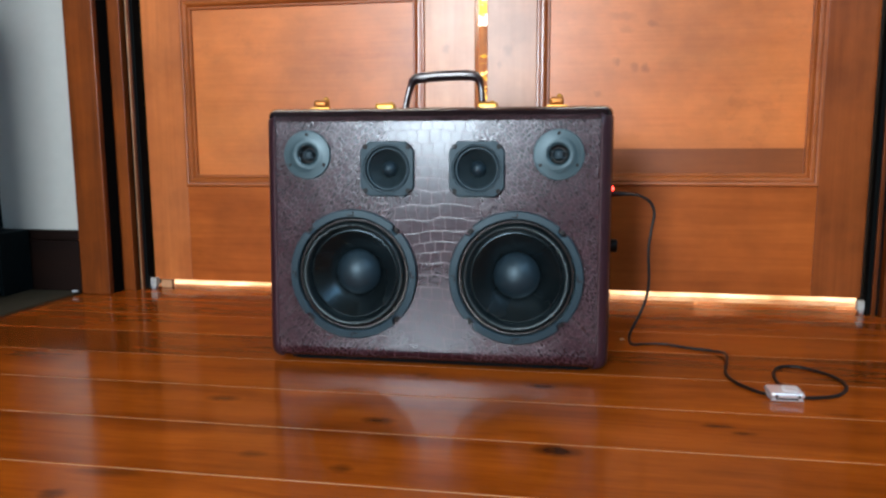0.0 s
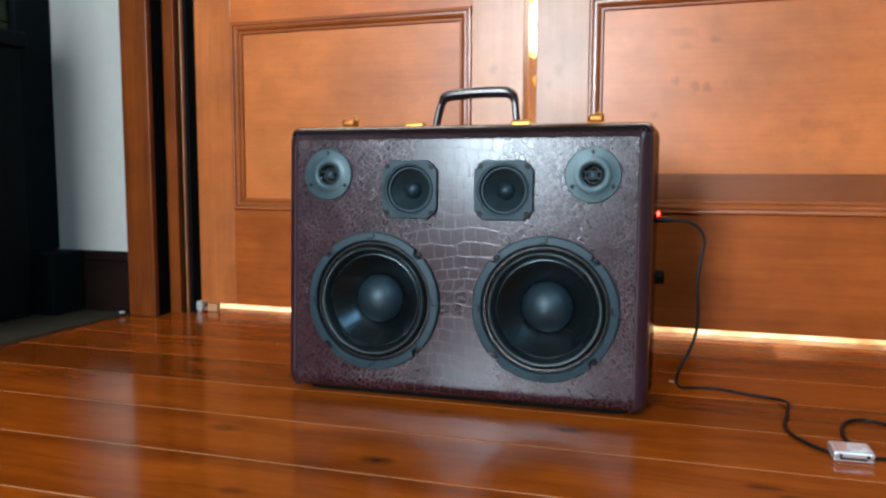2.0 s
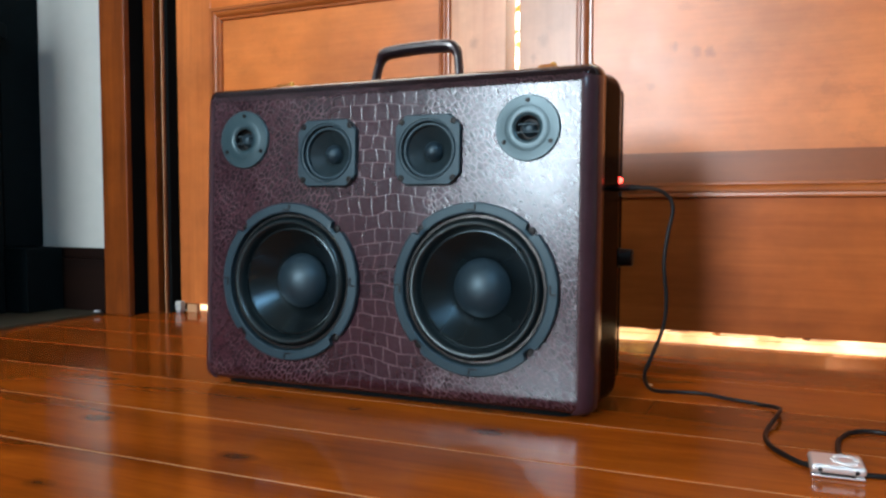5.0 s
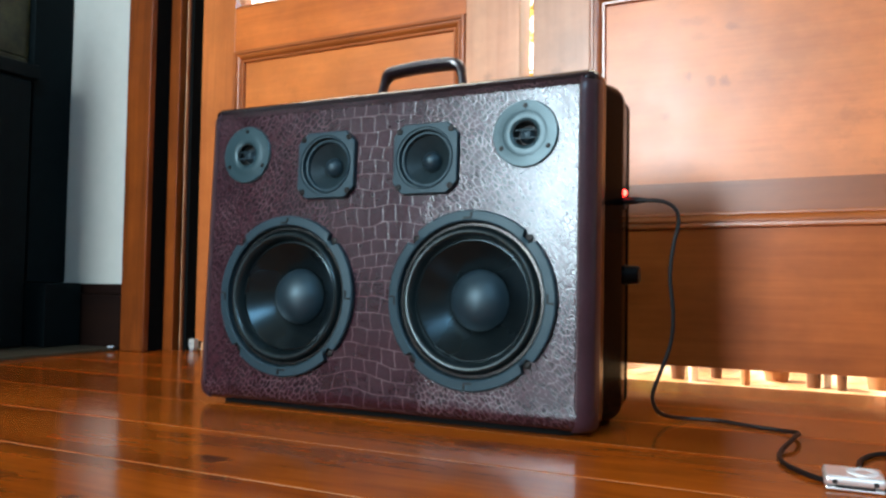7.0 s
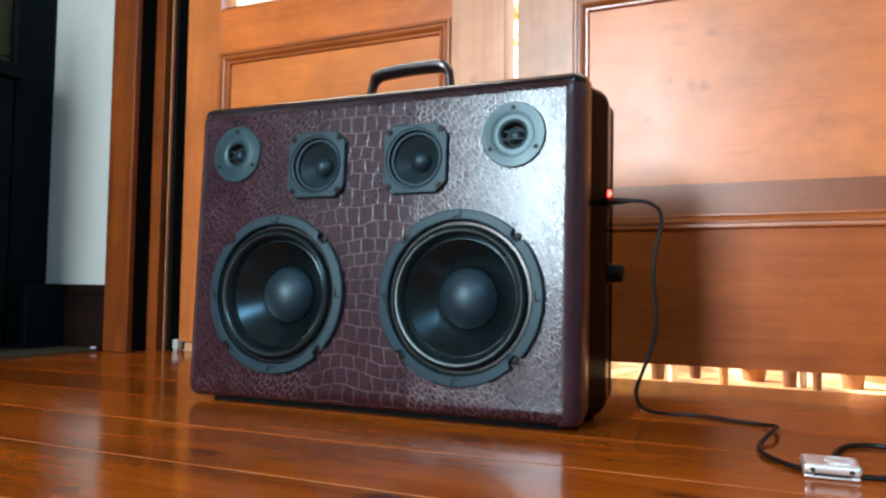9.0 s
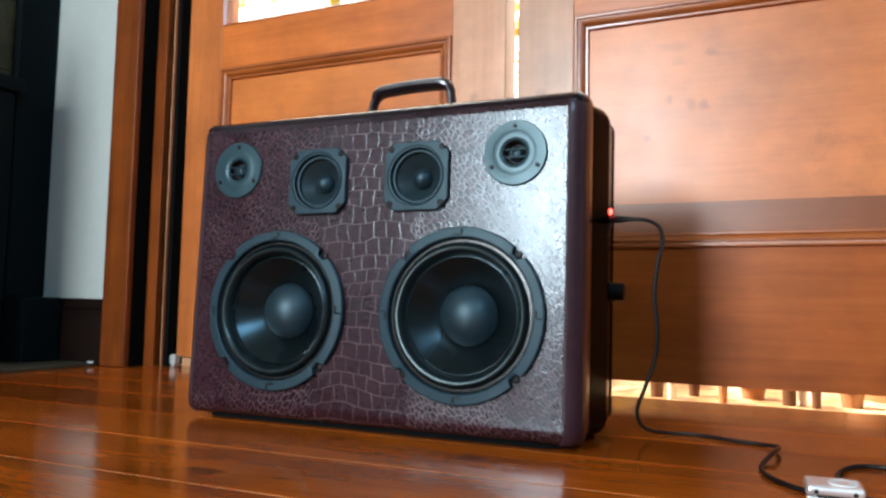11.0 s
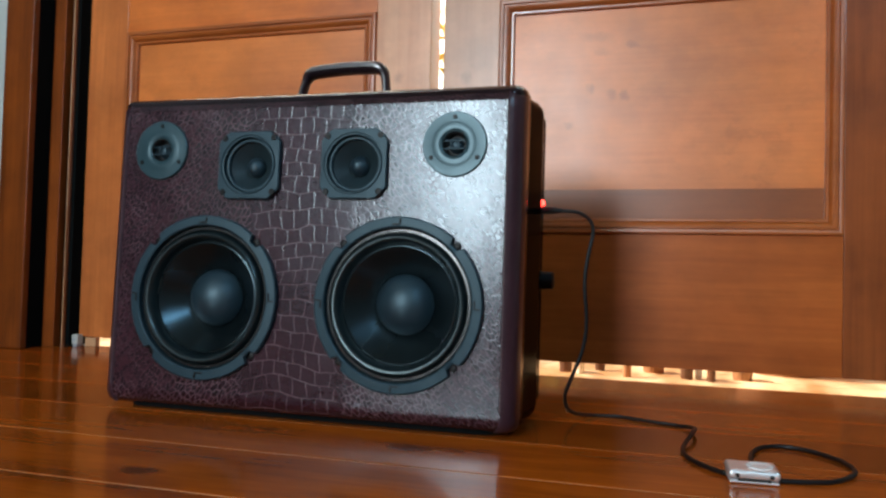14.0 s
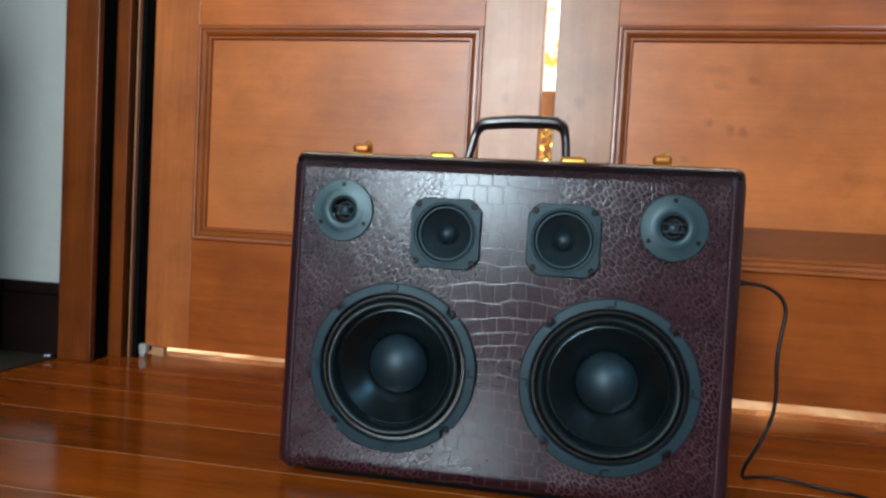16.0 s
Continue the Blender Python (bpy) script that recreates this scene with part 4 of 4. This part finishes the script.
def tweeter(x, z):
    t = part("tweeter", lathe(((0.0340, 0.0), (0.0340, 0.0022), (0.0330, 0.0032), (0.0240, 0.0034), (0.0228, 0.0041), (0.0170, 0.0044), (0.0142, 0.0038), (0.0128, 0.0024), (0.0126, -0.0050)), 56, x, z), M_TWEETER, case, "grey round tweeter")
    part("cup", lathe(((0.0127, -0.0045), (0.0100, -0.0075), (0.0, -0.0078)), 32, x, z), M_DARK, t)
    part("throat_ring", lathe(((0.0129, 0.0014), (0.0126, 0.0020), (0.0120, 0.0016), (0.0117, -0.0012), (0.0118, -0.004)), 40, x, z), M_RUBBER, t)
    part("dome", lathe(((0.0085, -0.0074), (0.0080, -0.0050), (0.0062, -0.0028), (0.0034, -0.0014), (0.0, -0.0010)), 32, x, z), M_CAP, t)
    part("bridge", join(box(x - 0.0120, x + 0.0120, -0.0006, 0.0012, z + 0.0034, z + 0.0048, 0.0004), box(x - 0.0120, x + 0.0120, -0.0006, 0.0012, z - 0.0048, z - 0.0034, 0.0004),
                        box(x - 0.0048, x - 0.0034, -0.0006, 0.0012, z - 0.0034, z + 0.0034, 0.0004), box(x + 0.0034, x + 0.0048, -0.0006, 0.0012, z - 0.0034, z + 0.0034, 0.0004)), M_FRAME, t)
    for a in (90, 210, 330):
        screw(x + 0.0281 * math.cos(radians(a)), z + 0.0281 * math.sin(radians(a)), -0.0030, 0.0024, t)


for s in (-1, 1):
    woofer(0.0018 + s * 0.1135, 0.118)
    midrange(-0.0005 + s * 0.0620, 0.2650)
    tweeter(-0.0035 + s * 0.1740, 0.2842)

# handle and locks
grip_y = 0.100
hpts = spline([(-0.060, grip_y, CASE_H + 0.002), (-0.0555, grip_y, CASE_H + 0.024), (-0.0500, grip_y, CASE_H + 0.043), (-0.0435, grip_y, CASE_H + 0.0515), (-0.030, grip_y, CASE_H + 0.0540), (0.0, grip_y, CASE_H + 0.0560),
               (0.036, grip_y, CASE_H + 0.0560), (0.0480, grip_y, CASE_H + 0.0530), (0.0535, grip_y, CASE_H + 0.0440), (0.0560, grip_y, CASE_H + 0.024), (0.0575, grip_y, CASE_H + 0.002)], 6)
handle = part("handle", tube(hpts, lambda u: 0.0050 + 0.0027 * max(0.0, 1 - (abs(u - 0.5) / 0.31) ** 4), 14, 1.6), M_GRIP, case, "dark leather carrying handle")
for x in (-0.059, 0.058):
    part("ring_mount", box(x - 0.009, x + 0.009, grip_y - 0.009, grip_y + 0.009, CASE_H - 0.0015, CASE_H + 0.004, 0.0015), M_BRASS, case, "brass handle mount")
for x, big in ((-0.187, False), (-0.086, True), (0.067, True), (0.166, False)):
    w, up = (0.022, CASE_H + 0.0020) if big else (0.0150, CASE_H + 0.0105)
    lock = part("lock", box(x - w, x + w, grip_y - 0.018, grip_y + 0.012, CASE_H - 0.0015, up, 0.001), M_BRASS, case, "polished brass catch")
    # outer hasps carry their browner reflection in the colour
    part("hasp", box(x - 0.78 * w, x + 0.62 * w, grip_y - 0.014, grip_y + 0.001, up, up + (0.0145 if big else 0.0120), 0.0050, 4), M_BRASS if big else M_BRASS_BROWN, lock)
    button = part("button", lathe(((0.0055, 0.0), (0.0055, 0.011), (0.0044, 0.0150), (0.0022, 0.0172), (0.0, 0.0178)), 16), M_BRASS, lock)
    button.matrix_basis = pose(x + 0.18 * w, grip_y + 0.005, up, -90)

# controls on the side of the case
led = lathe(((0.0, 0.0045), (0.0022, 0.0040), (0.0033, 0.0025), (0.0036, 0.0), (0.0036, -0.002)), 16)
ob = part("power_led", led, M_LED, case, "lit red indicator lamp")
ob.matrix_basis = pose(hw + 0.0042, 0.107, 0.2385, 0, 0, 90)
knob = lathe(((0.0, 0.018), (0.0085, 0.018), (0.0098, 0.0165), (0.0105, 0.004), (0.0118, 0.0025), (0.0118, 0.0)), 28)
ob = part("volume_knob", knob, M_SCREW, case, "black round volume knob")
ob.matrix_basis = pose(hw - 0.001, 0.138, 0.152, 0, 0, 90)
jack = lathe(((0.0, 0.003), (0.0055, 0.003), (0.0062, 0.002), (0.0062, 0.0)), 20)
ob = part("jack_socket", jack, M_FRAME, case)
ob.matrix_basis = pose(hw + 0.0030, 0.116, 0.2275, 0, 0, 90)

# ---------------------------------------------------------------- cable and player
lead = thing("audio_cable", pose(0.075, 1.155, 0.0), "thin black audio cable lying on the floor by the case", "cable")
plug = lathe(((0.0, 0.030), (0.0022, 0.030), (0.0030, 0.024), (0.0038, 0.020), (0.0042, 0.002), (0.0042, 0.0)), 16)
ob = part("plug", plug, M_CABLE, lead, "black moulded jack plug")
ob.matrix_world = pose(0.032, 1.185, 0.2365, 0, 0, 90)
off = Vector((0.075, 1.155, 0.0))
R = 0.0021
run = [(0.058, 1.185, 0.2365), (0.078, 1.182, 0.2345), (0.093, 1.172, 0.2255), (0.098, 1.162, 0.210), (0.094, 1.156, 0.186), (0.091, 1.154, 0.155), (0.0935, 1.157, 0.115), (0.090, 1.160, 0.085), (0.079, 1.163, 0.055),
       (0.070, 1.172, 0.030), (0.074, 1.196, 0.010), (0.094, 1.226, R), (0.124, 1.231, R), (0.160, 1.216, R), (0.192, 1.205, R), (0.206, 1.182, R + 0.003), (0.203, 1.145, R + 0.005), (0.193, 1.098, R), (0.196, 1.060, R),
       (0.211, 1.030, R), (0.226, 1.014, R), (0.250, 1.006, R), (0.285, 1.010, R), (0.312, 1.024, R), (0.332, 1.060, R), (0.330, 1.098, R), (0.312, 1.128, R), (0.290, 1.142, R), (0.268, 1.132, R), (0.254, 1.098, R), (0.2505, 1.055, R), (0.2505, 1.040, 0.006)]
part("lead", tube([p - off for p in spline(run, 5)], R, 9), M_CABLE, lead)
# the player lies across the lead
player = thing("music_player", pose(0.2445, 1.008, 0.0016, 3.5, 0, 3), "tiny silver music player with white control ring on the floor", "music player")
part("body", box(-0.0198, 0.0198, -0.0162, 0.0136, 0.0034, 0.0108, 0.0030, 4), M_SILVER, player)
part("clip", box(-0.0190, 0.0190, -0.0150, 0.0130, 0.0000, 0.0022, 0.0010), M_SILVER, player)
part("hinge", box(-0.0125, 0.0125, -0.0152, 0.0120, 0.0018, 0.0040), M_DARK, player, "dark slot under the clip")
for nm, pr, mt in (("control_ring", ((0.0104, 0.0), (0.0104, 0.0005), (0.0056, 0.0005), (0.0056, 0.0)), M_WHITE), ("play_button", ((0.0055, 0.0), (0.0055, 0.0003), (0.0, 0.0003)), M_SILVER)):
    ob = part(nm, lathe(pr, 32), mt, player, "white ring" if mt is M_WHITE else "")
    ob.matrix_basis = pose(0.0062, -0.0012, 0.0108, -90)
for x in (-0.013, 0.013):
    part("port", lathe(((0.0018, 0.0), (0.0018, 0.0003), (0.0, 0.0003)), 12, x, 0.0066, -0.0162), M_DARK, player)

# a crumb beside the case
chip = box(-0.0032, 0.0030, -0.0022, 0.0020, 0.0, 0.0022, 0.0007)
rng = random.Random(5)
for v in chip.verts:
    v.co.x += rng.uniform(-0.0006, 0.0006)
    v.co.y += rng.uniform(-0.0005, 0.0005)
chip = tagged(part("wood_chip", chip, M_PALE_JOINT), "tiny pale wood chip on the floor by the case", "chip")
chip.matrix_world = pose(0.064, 1.254, 0.0, 0, 0, 25)

stone = box(-0.006, 0.006, -0.004, 0.004, 0.0, 0.0045, 0.0015)
for v in stone.verts:
    v.co.x += rng.uniform(-0.0015, 0.0015)
    v.co.z *= 0.8 + 0.3 * rng.random()
stone = tagged(part("stone_chip", stone, M_GREYPL), "small pale chip of plaster at the hearth's corner", "chip")
stone.matrix_world = pose(-1.042, 1.426, 0.006, 0, 0, 15)

# ---------------------------------------------------------------- floor boards
BOARD, FIRST, SLANT = 0.1235, 1.0634, radians(1.2)
floor = setting("floor", box(-2.4, 1.5, -3.05, 1.546, -0.12, -0.0005), M_PALE_JOINT, "glossy red-brown varnished timber board floor", "floor")
plank = finish(box(-2.4, 1.5, 0.0011, BOARD - 0.0011, -0.0010, 0.0, 0.0004, 1), "floor_board", M_FLOOR)
k = -34
while FIRST + BOARD * k < 1.38:
    y = FIRST + BOARD * k
    b = new("floor_board", plank)
    b.parent = floor
    b.matrix_world = Matrix.Rotation(SLANT, 4, "Z") @ pose(0, y, 0)
    k += 1
# the last board is cut along the doors
last = box(-2.4, 1.5, 0.0, 1.0, -0.0010, 0.0)
y0 = FIRST + BOARD * k + 0.0011
for v in last.verts:
    v.co.y = y0 + math.sin(SLANT) * v.co.x if v.co.y < 0.5 else 1.544
part("floor_board", last, M_FLOOR, floor)
